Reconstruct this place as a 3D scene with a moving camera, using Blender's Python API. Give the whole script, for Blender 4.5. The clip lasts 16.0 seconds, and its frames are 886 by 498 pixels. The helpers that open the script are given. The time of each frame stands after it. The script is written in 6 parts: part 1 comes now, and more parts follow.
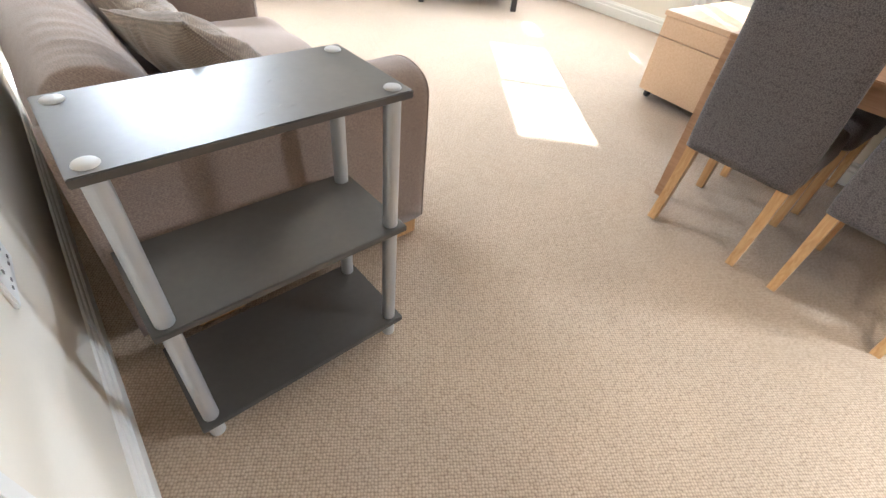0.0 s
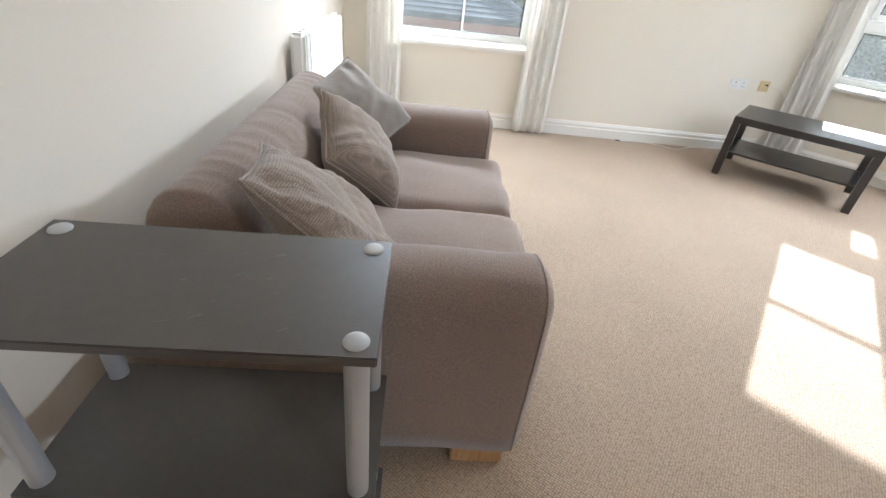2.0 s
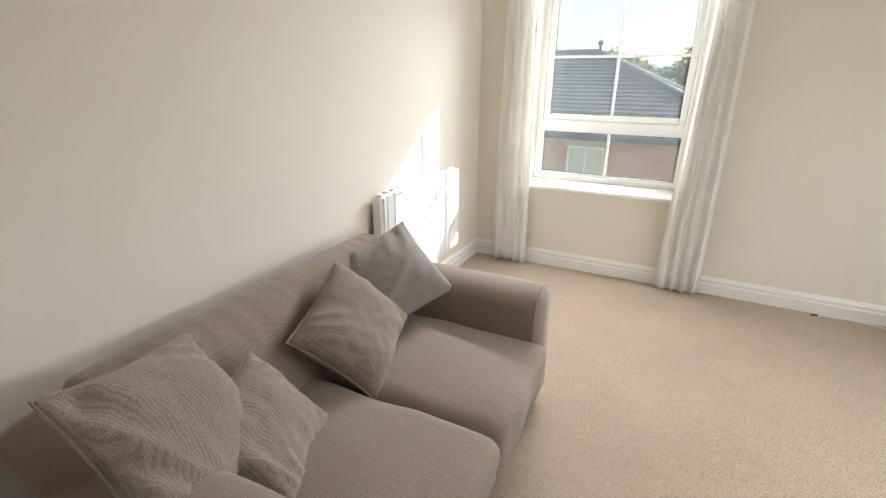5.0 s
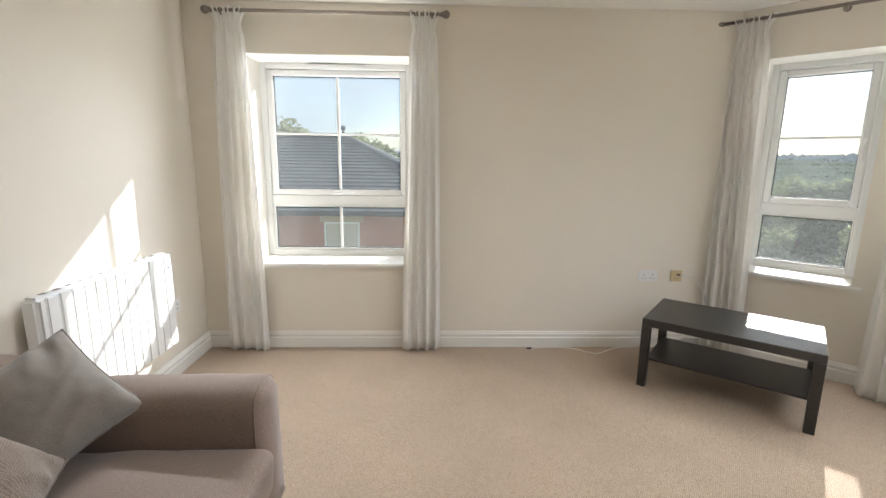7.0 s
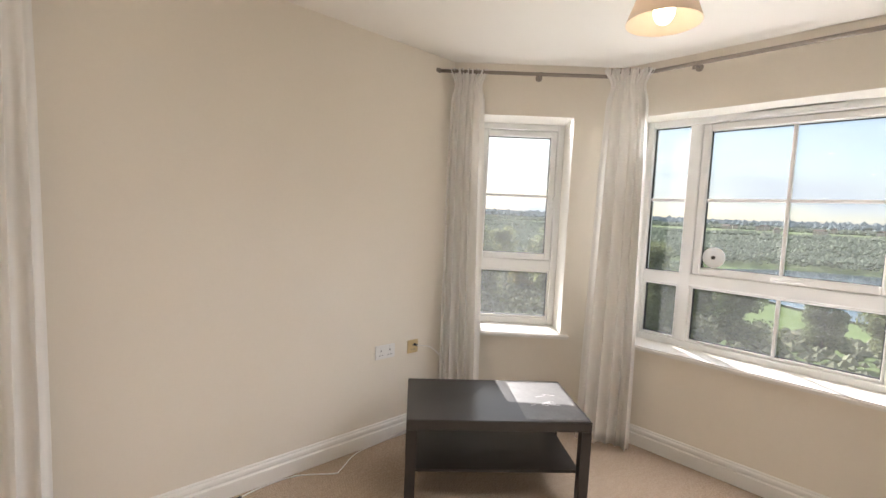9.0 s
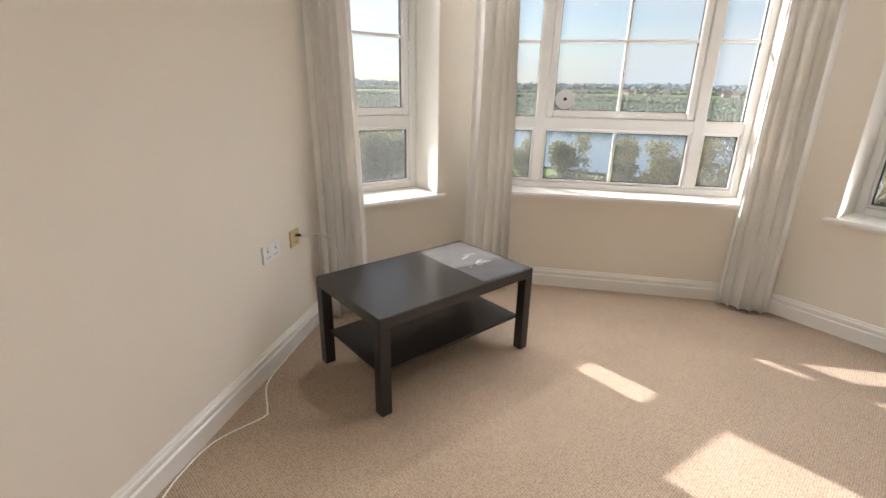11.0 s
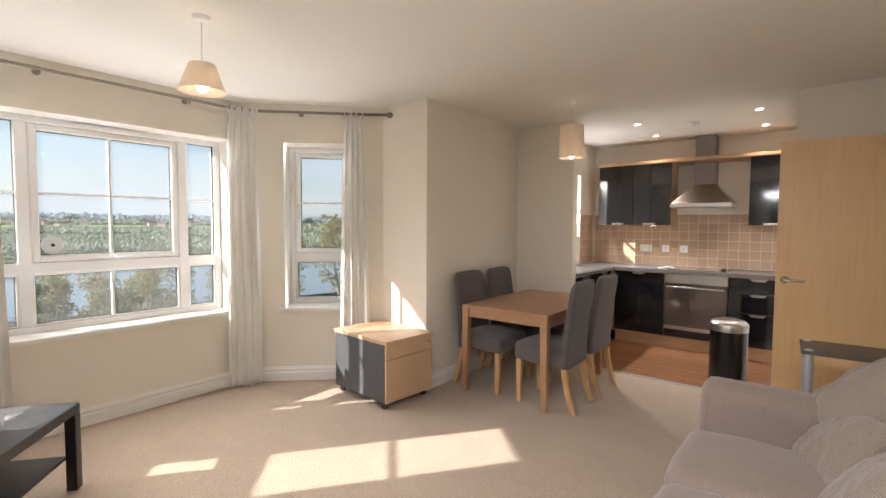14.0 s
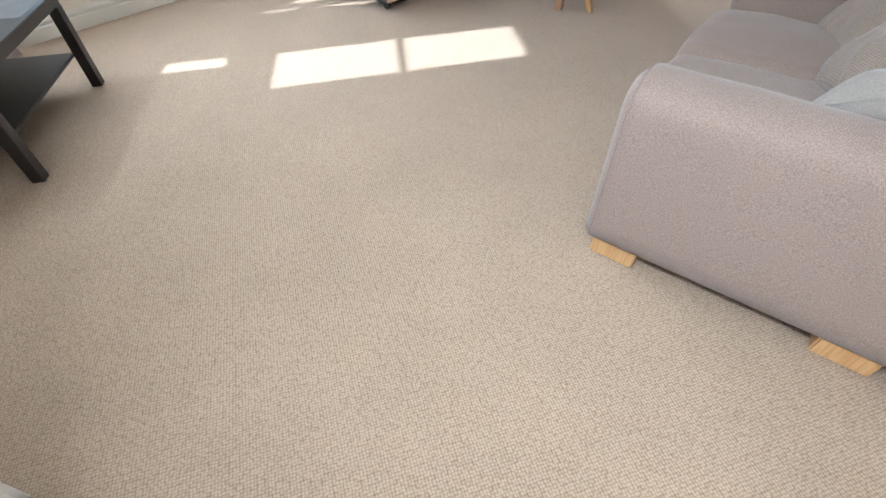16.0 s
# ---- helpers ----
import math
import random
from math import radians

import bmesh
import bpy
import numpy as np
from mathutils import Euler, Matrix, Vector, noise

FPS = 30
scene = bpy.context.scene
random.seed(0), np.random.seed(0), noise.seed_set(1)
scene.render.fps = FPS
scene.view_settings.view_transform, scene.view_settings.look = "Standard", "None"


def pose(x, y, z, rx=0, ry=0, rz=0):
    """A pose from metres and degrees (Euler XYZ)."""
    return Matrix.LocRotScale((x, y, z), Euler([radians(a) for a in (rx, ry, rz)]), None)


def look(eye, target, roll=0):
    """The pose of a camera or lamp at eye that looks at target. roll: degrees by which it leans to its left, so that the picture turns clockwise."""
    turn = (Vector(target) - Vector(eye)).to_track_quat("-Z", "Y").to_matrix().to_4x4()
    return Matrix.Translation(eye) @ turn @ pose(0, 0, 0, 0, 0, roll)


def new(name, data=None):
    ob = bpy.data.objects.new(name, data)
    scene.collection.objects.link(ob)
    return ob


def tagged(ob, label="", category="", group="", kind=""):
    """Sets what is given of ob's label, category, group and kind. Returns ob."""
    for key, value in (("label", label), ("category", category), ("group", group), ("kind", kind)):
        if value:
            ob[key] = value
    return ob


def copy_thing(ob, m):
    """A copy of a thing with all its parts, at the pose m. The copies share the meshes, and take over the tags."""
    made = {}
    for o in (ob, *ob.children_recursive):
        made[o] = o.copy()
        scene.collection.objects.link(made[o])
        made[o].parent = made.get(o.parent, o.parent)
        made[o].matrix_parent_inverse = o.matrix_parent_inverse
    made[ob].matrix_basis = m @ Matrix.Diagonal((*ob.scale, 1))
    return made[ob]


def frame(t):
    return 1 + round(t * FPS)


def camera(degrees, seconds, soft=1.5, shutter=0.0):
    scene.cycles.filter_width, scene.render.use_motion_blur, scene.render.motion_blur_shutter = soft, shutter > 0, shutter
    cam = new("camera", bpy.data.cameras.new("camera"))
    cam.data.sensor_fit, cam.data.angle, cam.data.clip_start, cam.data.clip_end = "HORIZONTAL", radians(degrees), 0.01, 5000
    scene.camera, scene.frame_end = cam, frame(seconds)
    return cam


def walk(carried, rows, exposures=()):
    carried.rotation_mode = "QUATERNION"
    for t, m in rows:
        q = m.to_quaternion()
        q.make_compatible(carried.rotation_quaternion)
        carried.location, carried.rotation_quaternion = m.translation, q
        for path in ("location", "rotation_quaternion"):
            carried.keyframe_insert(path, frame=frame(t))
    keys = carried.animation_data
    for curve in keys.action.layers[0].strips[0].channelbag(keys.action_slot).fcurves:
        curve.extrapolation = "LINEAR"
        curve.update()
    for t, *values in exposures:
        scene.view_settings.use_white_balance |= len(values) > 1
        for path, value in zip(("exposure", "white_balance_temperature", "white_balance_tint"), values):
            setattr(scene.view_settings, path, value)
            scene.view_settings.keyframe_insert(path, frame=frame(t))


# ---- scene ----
cam = camera(87.8, 16.0)
PATH = [
    (0, (0.195, -4.317, 1.187), (1.211, -3.239, -0.156), 7.1),
    (0.5, (0.232, -4.234, 1.158), (0.804, -2.786, -0.097), 8.3),
    (1, (0.318, -4.107, 1.205), (0.664, -2.623, -0.091), 6.3),
    (1.5, (0.518, -4.044, 1.229), (0.595, -2.38, 0.123), 4.7),
    (2, (0.789, -4.026, 1.248), (0.871, -2.342, 0.172), 6.4),
    (2.5, (0.988, -3.916, 1.225), (1.086, -2.245, 0.131), 5.9),
    (3, (1.117, -3.729, 1.222), (0.984, -2.113, 0.051), 10.3),
    (5.3, (1.479, -3.508, 1.483), (0.592, -1.8, 0.938), 0.8),
    (5.5, (1.473, -3.519, 1.501), (0.588, -1.777, 1.072), 1.2),
    (6, (1.512, -3.522, 1.521), (0.844, -1.653, 1.278), 1.6),
    (6.5, (1.624, -3.478, 1.482), (1.27, -1.52, 1.281), 0.9),
    (7, (1.648, -3.327, 1.407), (1.709, -1.364, 1.025), 0.7),
    (7.5, (1.58, -3.1, 1.341), (2.011, -1.262, 0.683), 0.1),
    (8, (1.59, -2.829, 1.353), (2.319, -1.098, 0.665), 1.3),
    (8.5, (1.641, -2.53, 1.412), (2.76, -0.902, 1.096), 1.0),
    (8.7, (1.646, -2.422, 1.432), (2.869, -0.853, 1.222), 1.5),
    (10.8, (1.542, -1.227, 1.287), (3.397, -0.761, 0.704), 2.4),
    (11, (1.496, -1.145, 1.283), (3.352, -0.795, 0.627), 1.1),
    (11.5, (1.479, -0.914, 1.257), (3.348, -0.8, 0.555), 1.8),
    (12, (1.471, -0.762, 1.315), (3.353, -1.074, 0.716), -4.0),
    (12.5, (1.356, -0.652, 1.338), (3.2, -1.287, 0.896), -2.5),
    (13, (1.108, -0.55, 1.38), (2.789, -1.599, 1.104), -2.7),
    (13.5, (0.912, -0.514, 1.394), (2.423, -1.816, 1.251), 0.1),
    (14, (0.721, -0.519, 1.386), (1.963, -2.083, 1.282), 0.3),
    (14.5, (0.683, -0.488, 1.362), (1.851, -2.093, 1.116), -0.9),
    (15, (0.708, -0.472, 1.281), (1.797, -1.917, 0.428), -1.1),
    (15.5, (0.719, -0.452, 1.221), (1.681, -1.677, -0.034), -1.3),
    (16, (0.735, -0.459, 1.185), (1.596, -1.531, -0.268), -0.8),
]
EXPOSURES = [(0, 2.4, 5550, 8), (1, 2.15, 5500, 8), (2.5, 1.6, 5500, 9), (3, 1.6, 5700, 9), (5.5, 1.15, 6000, 9), (7, 0.95, 5950, 10), (8.5, 1.1, 6200, 15), (11, 0.98, 6300, 16),
             (12.5, 0.92, 6250, 15), (14.5, 1.17, 6350, 16), (15.2, 1.17, 5900, 12), (16, 1.3, 5400, 7)]
walk(cam, [(r[0], look(*r[1:])) for r in PATH], EXPOSURES)

# ---- world and light ----
SUN_AZ = (0.60, 0.80)
SUN_EL = radians(28.8)
world = bpy.data.worlds.new("sky")
scene.world = world
world.use_nodes = True
wn, wl = world.node_tree.nodes, world.node_tree.links
bg = wn["Background"]
sky = wn.new("ShaderNodeTexSky")
sky.sky_type, sky.sun_disc = 'NISHITA', False
sky.sun_elevation, sky.sun_rotation = SUN_EL, math.atan2(*SUN_AZ)
sky.air_density, sky.dust_density = 1.0, 1.0
tc = wn.new("ShaderNodeTexCoord")
cmap = wn.new("ShaderNodeMapping")
cmap.inputs["Scale"].default_value = (1.2, 1.2, 5.0)
cnoise = wn.new("ShaderNodeTexNoise")
cnoise.inputs["Scale"].default_value, cnoise.inputs["Detail"].default_value = 2.2, 7
cramp = wn.new("ShaderNodeValToRGB")
cramp.color_ramp.elements[0].position, cramp.color_ramp.elements[1].position = 0.30, 0.62
cmix = wn.new("ShaderNodeMixRGB")
cmix.inputs[2].default_value = (5.0, 5.3, 5.7, 1)
wl.new(tc.outputs["Generated"], cmap.inputs[0])
wl.new(cmap.outputs[0], cnoise.inputs["Vector"])
wl.new(cnoise.outputs["Fac"], cramp.inputs[0])
wl.new(cramp.outputs[0], cmix.inputs[0])
wl.new(sky.outputs[0], cmix.inputs[1])
wl.new(cmix.outputs[0], bg.inputs["Color"])
bg.inputs["Strength"].default_value = 0.078

sun = new("sun", bpy.data.lights.new("sun", "SUN"))
sun.data.energy, sun.data.angle, sun.data.color = 5.0, radians(0.5), (1.0, 0.95, 0.87)
sd = Vector((SUN_AZ[0] * math.cos(SUN_EL), SUN_AZ[1] * math.cos(SUN_EL), math.sin(SUN_EL)))
sun.matrix_world = look(sd * 30, (0, 0, 0))


def sky_lamp(name, x, y, yaw, width, depth, z, tilt, watts, color):
    """Daylight of one window: a flat lamp in the depth of its opening. tilt 0 faces down, 180 up; it leans into the room."""
    la = bpy.data.lights.new(name, 'AREA')
    la.shape, la.size, la.size_y = 'RECTANGLE', width, depth
    la.energy, la.color, la.spread = watts, color, radians(104)
    ob = new(name, la)
    ob.matrix_world = Matrix.Translation((x, y, z)) @ Matrix.Rotation(yaw, 4, 'Z') @ Matrix.Rotation(radians(tilt), 4, 'X')


# one pair in each opening: sky from above, bright ground and sill from below
DAY, LOW = (0.96, 0.98, 1.0), (0.99, 0.98, 0.96)
for nm, x, y, yaw, w, p in (("north", 0.95, 0.07, 0.0, 1.05, 9.0), ("bay_north", 4.20, -0.33, -45.0, 0.56, 3.2), ("bay_east", 4.62, -1.67, -90.0, 1.5, 7.6),
                            ("bay_south", 4.21, -3.00, -135.0, 0.52, 3.2), ("kitchen", 3.07, -5.82, -90.0, 0.5, 12.0)):
    zt, zb = (2.0, 1.27) if nm == "kitchen" else (2.075, 0.665)
    dp = 0.10
    sky_lamp("sky_from_window_" + nm, x, y, radians(yaw), w, dp, zt, -46, p * 1.35, DAY)
    sky_lamp("ground_light_window_" + nm, x, y, radians(yaw), w, dp, zb, -158, p * {"north": 0.52, "kitchen": 0.12}.get(nm, 0.42), LOW)


# ---- materials ----
def mat(name, color, rough=0.6, metal=0.0, var=0.08, scale=6.0, fine=0.0, fine_scale=200.0, bump=0.0, bump_scale=120.0,
        spec=0.5, per_object=0.0, per_island=0.0, sheen=0.0, coat=0.0, stretch=None, grain=None):
    """Principled surface with two scales of tone variation and optional fine relief."""
    m = bpy.data.materials.new(name)
    m.use_nodes = True
    n, l = m.node_tree.nodes, m.node_tree.links
    p = n["Principled BSDF"]
    p.inputs["Roughness"].default_value = rough
    p.inputs["Metallic"].default_value = metal
    p.inputs["Specular IOR Level"].default_value = spec
    if sheen:
        p.inputs["Sheen Weight"].default_value = sheen
    if coat:
        p.inputs["Coat Weight"].default_value = coat
        p.inputs["Coat Roughness"].default_value = 0.06
    co = n.new("ShaderNodeTexCoord")
    src = co.outputs["Object"]
    if stretch:
        mp = n.new("ShaderNodeMapping")
        mp.inputs["Scale"].default_value = stretch
        l.new(src, mp.inputs[0])
        src = mp.outputs[0]
    big = n.new("ShaderNodeTexNoise")
    big.inputs["Scale"].default_value, big.inputs["Detail"].default_value = scale, 5
    l.new(src, big.inputs["Vector"])
    val = n.new("ShaderNodeMath")
    val.operation = 'MULTIPLY_ADD'
    val.inputs[1].default_value, val.inputs[2].default_value = 2 * var, 1 - var
    l.new(big.outputs["Fac"], val.inputs[0])
    out = val.outputs[0]
    if fine:
        f = n.new("ShaderNodeTexNoise")
        f.inputs["Scale"].default_value, f.inputs["Detail"].default_value = fine_scale, 3
        l.new(src, f.inputs["Vector"])
        v2 = n.new("ShaderNodeMath")
        v2.operation = 'MULTIPLY_ADD'
        v2.inputs[1].default_value, v2.inputs[2].default_value = 2 * fine, 1 - fine
        l.new(f.outputs["Fac"], v2.inputs[0])
        mu = n.new("ShaderNodeMath")
        mu.operation = 'MULTIPLY'
        l.new(out, mu.inputs[0])
        l.new(v2.outputs[0], mu.inputs[1])
        out = mu.outputs[0]
    if per_object or per_island:
        if per_object:
            rnd = n.new("ShaderNodeObjectInfo").outputs["Random"]
        else:
            rnd = n.new("ShaderNodeNewGeometry").outputs["Random Per Island"]
        k = per_object or per_island
        v3 = n.new("ShaderNodeMath")
        v3.operation = 'MULTIPLY_ADD'
        v3.inputs[1].default_value, v3.inputs[2].default_value = 2 * k, 1 - k
        l.new(rnd, v3.inputs[0])
        mu = n.new("ShaderNodeMath")
        mu.operation = 'MULTIPLY'
        l.new(out, mu.inputs[0])
        l.new(v3.outputs[0], mu.inputs[1])
        out = mu.outputs[0]
    mix = n.new("ShaderNodeVectorMath")
    mix.operation = 'SCALE'
    mix.inputs[0].default_value = color[:3]
    l.new(out, mix.inputs["Scale"])
    last = mix.outputs[0]
    if grain:
        # long streaks of a second tone, for wood
        gm = n.new("ShaderNodeMapping")
        gm.inputs["Scale"].default_value = grain[0]
        gn = n.new("ShaderNodeTexNoise")
        gn.inputs["Scale"].default_value, gn.inputs["Detail"].default_value = 3.0, 8
        gn.inputs["Distortion"].default_value = 0.6
        gr = n.new("ShaderNodeValToRGB")
        gr.color_ramp.elements[0].position, gr.color_ramp.elements[1].position = 0.38, 0.68
        gx = n.new("ShaderNodeMixRGB")
        gx.blend_type = 'MULTIPLY'
        gx.inputs[2].default_value = (*grain[1], 1)
        l.new(co.outputs["Object"], gm.inputs[0])
        l.new(gm.outputs[0], gn.inputs["Vector"])
        l.new(gn.outputs["Fac"], gr.inputs[0])
        l.new(gr.outputs[0], gx.inputs[0])
        l.new(last, gx.inputs[1])
        last = gx.outputs[0]
    l.new(last, p.inputs["Base Color"])
    if bump:
        b = n.new("ShaderNodeBump")
        b.inputs["Strength"].default_value = bump
        b.inputs["Distance"].default_value = 0.002
        bn = n.new("ShaderNodeTexNoise")
        bn.inputs["Scale"].default_value, bn.inputs["Detail"].default_value = bump_scale, 4
        l.new(src, bn.inputs["Vector"])
        l.new(bn.outputs["Fac"], b.inputs["Height"])
        l.new(b.outputs[0], p.inputs["Normal"])
    return m


def woven(name, c_low, c_high, step, depth, rough=0.95, patches=0.12, turn=0.0, loose=0.9):
    """Looped or ribbed cloth: rows of small round loops with dark gaps, and soft worn patches."""
    m = bpy.data.materials.new(name)
    m.use_nodes = True
    n, l = m.node_tree.nodes, m.node_tree.links
    p = n["Principled BSDF"]
    p.inputs["Roughness"].default_value = rough
    p.inputs["Specular IOR Level"].default_value = 0.15
    p.inputs["Sheen Weight"].default_value = 0.25
    co = n.new("ShaderNodeTexCoord")
    mp = n.new("ShaderNodeMapping")
    mp.inputs["Rotation"].default_value = (0, 0, turn)
    l.new(co.outputs["Object"], mp.inputs[0])
    vo = n.new("ShaderNodeTexVoronoi")
    vo.inputs["Scale"].default_value = 1.0 / step
    vo.inputs["Randomness"].default_value = loose
    l.new(mp.outputs[0], vo.inputs["Vector"])
    big = n.new("ShaderNodeTexNoise")
    big.inputs["Scale"].default_value, big.inputs["Detail"].default_value = 2.5, 6
    l.new(co.outputs["Object"], big.inputs["Vector"])
    ramp = n.new("ShaderNodeValToRGB")
    ramp.color_ramp.elements[0].position, ramp.color_ramp.elements[0].color = 0.2, (*c_high, 1)
    ramp.color_ramp.elements[1].position, ramp.color_ramp.elements[1].color = 0.85, (*c_low, 1)
    l.new(vo.outputs["Distance"], ramp.inputs[0])
    val = n.new("ShaderNodeMath")
    val.operation = 'MULTIPLY_ADD'
    val.inputs[1].default_value, val.inputs[2].default_value = 2 * patches, 1 - patches
    l.new(big.outputs["Fac"], val.inputs[0])
    sc = n.new("ShaderNodeVectorMath")
    sc.operation = 'SCALE'
    l.new(ramp.outputs[0], sc.inputs[0])
    l.new(val.outputs[0], sc.inputs["Scale"])
    l.new(sc.outputs[0], p.inputs["Base Color"])
    b = n.new("ShaderNodeBump")
    b.invert = True
    b.inputs["Strength"].default_value = 0.7
    b.inputs["Distance"].default_value = depth
    l.new(vo.outputs["Distance"], b.inputs["Height"])
    l.new(b.outputs[0], p.inputs["Normal"])
    return m


def ribbed(name, c_low, c_high, pitch, patches=0.08, cross=0.0):
    """Upholstery cloth with fine raised ribs running on the slant, a little uneven, and soft worn patches."""
    m = bpy.data.materials.new(name)
    m.use_nodes = True
    n, l = m.node_tree.nodes, m.node_tree.links
    p = n["Principled BSDF"]
    p.inputs["Roughness"].default_value = 0.95
    p.inputs["Specular IOR Level"].default_value = 0.12
    p.inputs["Sheen Weight"].default_value = 0.25
    co = n.new("ShaderNodeTexCoord")
    heights = []
    for turn in ((0, radians(45), 0),) + (((0, 0, radians(90)),) if cross else ()):
        mp = n.new("ShaderNodeMapping")
        mp.inputs["Rotation"].default_value = turn
        l.new(co.outputs["Object"], mp.inputs[0])
        wv = n.new("ShaderNodeTexWave")
        wv.inputs["Scale"].default_value = 0.314 / pitch
        wv.inputs["Distortion"].default_value, wv.inputs["Detail"].default_value, wv.inputs["Detail Scale"].default_value = 1.2, 2.0, 1.5
        l.new(mp.outputs[0], wv.inputs["Vector"])
        heights.append(wv.outputs["Fac"])
    h = heights[0]
    if cross:
        mu = n.new("ShaderNodeMath")
        mu.operation = 'MULTIPLY'
        l.new(heights[0], mu.inputs[0])
        l.new(heights[1], mu.inputs[1])
        h = mu.outputs[0]
    fuzz = n.new("ShaderNodeTexNoise")
    fuzz.inputs["Scale"].default_value, fuzz.inputs["Detail"].default_value = 260.0, 3
    l.new(co.outputs["Object"], fuzz.inputs["Vector"])
    add = n.new("ShaderNodeMath")
    add.operation = 'MULTIPLY_ADD'
    add.inputs[1].default_value = 0.9
    low = n.new("ShaderNodeMath")
    low.operation = 'MULTIPLY'
    low.inputs[1].default_value = 0.42 if cross else 0.09
    l.new(h, low.inputs[0])
    l.new(fuzz.outputs["Fac"], add.inputs[0])
    l.new(low.outputs[0], add.inputs[2])
    ramp = n.new("ShaderNodeValToRGB")
    ramp.color_ramp.elements[0].position, ramp.color_ramp.elements[0].color = 0.28, (*c_low, 1)
    ramp.color_ramp.elements[1].position, ramp.color_ramp.elements[1].color = 0.85, (*c_high, 1)
    l.new(add.outputs[0], ramp.inputs[0])
    big = n.new("ShaderNodeTexNoise")
    big.inputs["Scale"].default_value, big.inputs["Detail"].default_value = 2.5, 6
    l.new(co.outputs["Object"], big.inputs["Vector"])
    val = n.new("ShaderNodeMath")
    val.operation = 'MULTIPLY_ADD'
    val.inputs[1].default_value, val.inputs[2].default_value = 2 * patches, 1 - patches
    l.new(big.outputs["Fac"], val.inputs[0])
    sc = n.new("ShaderNodeVectorMath")
    sc.operation = 'SCALE'
    l.new(ramp.outputs[0], sc.inputs[0])
    l.new(val.outputs[0], sc.inputs["Scale"])
    l.new(sc.outputs[0], p.inputs["Base Color"])
    bp_ = n.new("ShaderNodeBump")
    bp_.inputs["Strength"].default_value, bp_.inputs["Distance"].default_value = 0.6, 0.0012
    l.new(add.outputs[0], bp_.inputs["Height"])
    l.new(bp_.outputs[0], p.inputs["Normal"])
    return m


def glow(name, color, strength):
    m = bpy.data.materials.new(name)
    m.use_nodes = True
    n, l = m.node_tree.nodes, m.node_tree.links
    e = n.new("ShaderNodeEmission")
    e.inputs[0].default_value, e.inputs[1].default_value = (*color, 1), strength
    l.new(e.outputs[0], n["Material Output"].inputs[0])
    return m


def cloth_through(name, color, share):
    """Cloth that lets part of the light through."""
    m = mat(name, color, 0.9, var=0.06, scale=5, fine=0.05, fine_scale=400, bump=0.25, bump_scale=500, spec=0.1)
    n, l = m.node_tree.nodes, m.node_tree.links
    t = n.new("ShaderNodeBsdfTranslucent")
    t.inputs[0].default_value = (*color, 1)
    mx = n.new("ShaderNodeMixShader")
    mx.inputs[0].default_value = share
    l.new(n["Principled BSDF"].outputs[0], mx.inputs[1])
    l.new(t.outputs[0], mx.inputs[2])
    l.new(mx.outputs[0], n["Material Output"].inputs[0])
    return m


WALL = mat("cream_wall_paint", (0.82, 0.765, 0.665), 0.85, var=0.03, scale=1.5, fine=0.015, fine_scale=60, bump=0.08, bump_scale=180, spec=0.25)
CEIL = mat("white_ceiling_paint", (0.83, 0.80, 0.73), 0.9, var=0.02, scale=1.2, bump=0.06, bump_scale=150, spec=0.2)
TRIM = mat("white_gloss_paint", (0.84, 0.82, 0.77), 0.35, var=0.02, scale=3, bump=0.04, bump_scale=40)
UPVC = mat("white_window_plastic", (0.85, 0.85, 0.83), 0.3, var=0.02, scale=4)
CARPET = woven("looped_beige_carpet", (0.205, 0.143, 0.092), (0.505, 0.388, 0.278), 0.0082, 0.0045, patches=0.12, turn=0.6, loose=0.36)
CURTAIN = cloth_through("cream_lined_curtain", (0.92, 0.90, 0.855), 0.25)
ROD = mat("brushed_pewter_rod", (0.30, 0.26, 0.22), 0.4, 0.7, var=0.1, scale=30)
BLACKWOOD = mat("black_brown_foil", (0.019, 0.016, 0.014), 0.34, var=0.2, scale=9, fine=0.25, fine_scale=60, stretch=(1, 12, 12), bump=0.05, bump_scale=60, spec=0.6)
TABLETOP = mat("dusty_black_foil", (0.021, 0.019, 0.017), 0.28, var=0.25, scale=7, fine=0.25, fine_scale=70, bump=0.05, bump_scale=60, spec=0.6)
# base colour lifted to carry the sheen of window and wall
SHELFWOOD = mat("worn_black_board_with_sheen", (0.060, 0.053, 0.045), 0.40, spec=0.9, var=0.25, scale=8, fine=0.2, fine_scale=50, bump=0.05, bump_scale=80)
SILVER = mat("silver_painted_tube", (0.52, 0.53, 0.54), 0.35, 0.6, var=0.05, scale=30)
CAP = mat("grey_plastic_cap", (0.50, 0.50, 0.49), 0.5, var=0.05, scale=30)
SOFA = ribbed("taupe_ribbed_sofa_cloth", (0.208, 0.156, 0.126), (0.395, 0.304, 0.252), 0.0046)
CUSH = ribbed("taupe_cord_cushion_cloth", (0.175, 0.138, 0.110), (0.37, 0.298, 0.240), 0.0060, 0.06, 1.0)
CUSH2 = ribbed("grey_velvet_cushion_cloth", (0.235, 0.21, 0.187), (0.35, 0.315, 0.28), 0.0035, 0.05)
BEECH = mat("beech_wood", (0.60, 0.42, 0.27), 0.42, var=0.06, scale=5, grain=((1.5, 30, 30), (0.90, 0.86, 0.80)))
OAKLEG = mat("light_oak_leg", (0.60, 0.38, 0.18), 0.4, var=0.08, scale=8, grain=((30, 30, 2), (0.8, 0.7, 0.55)))
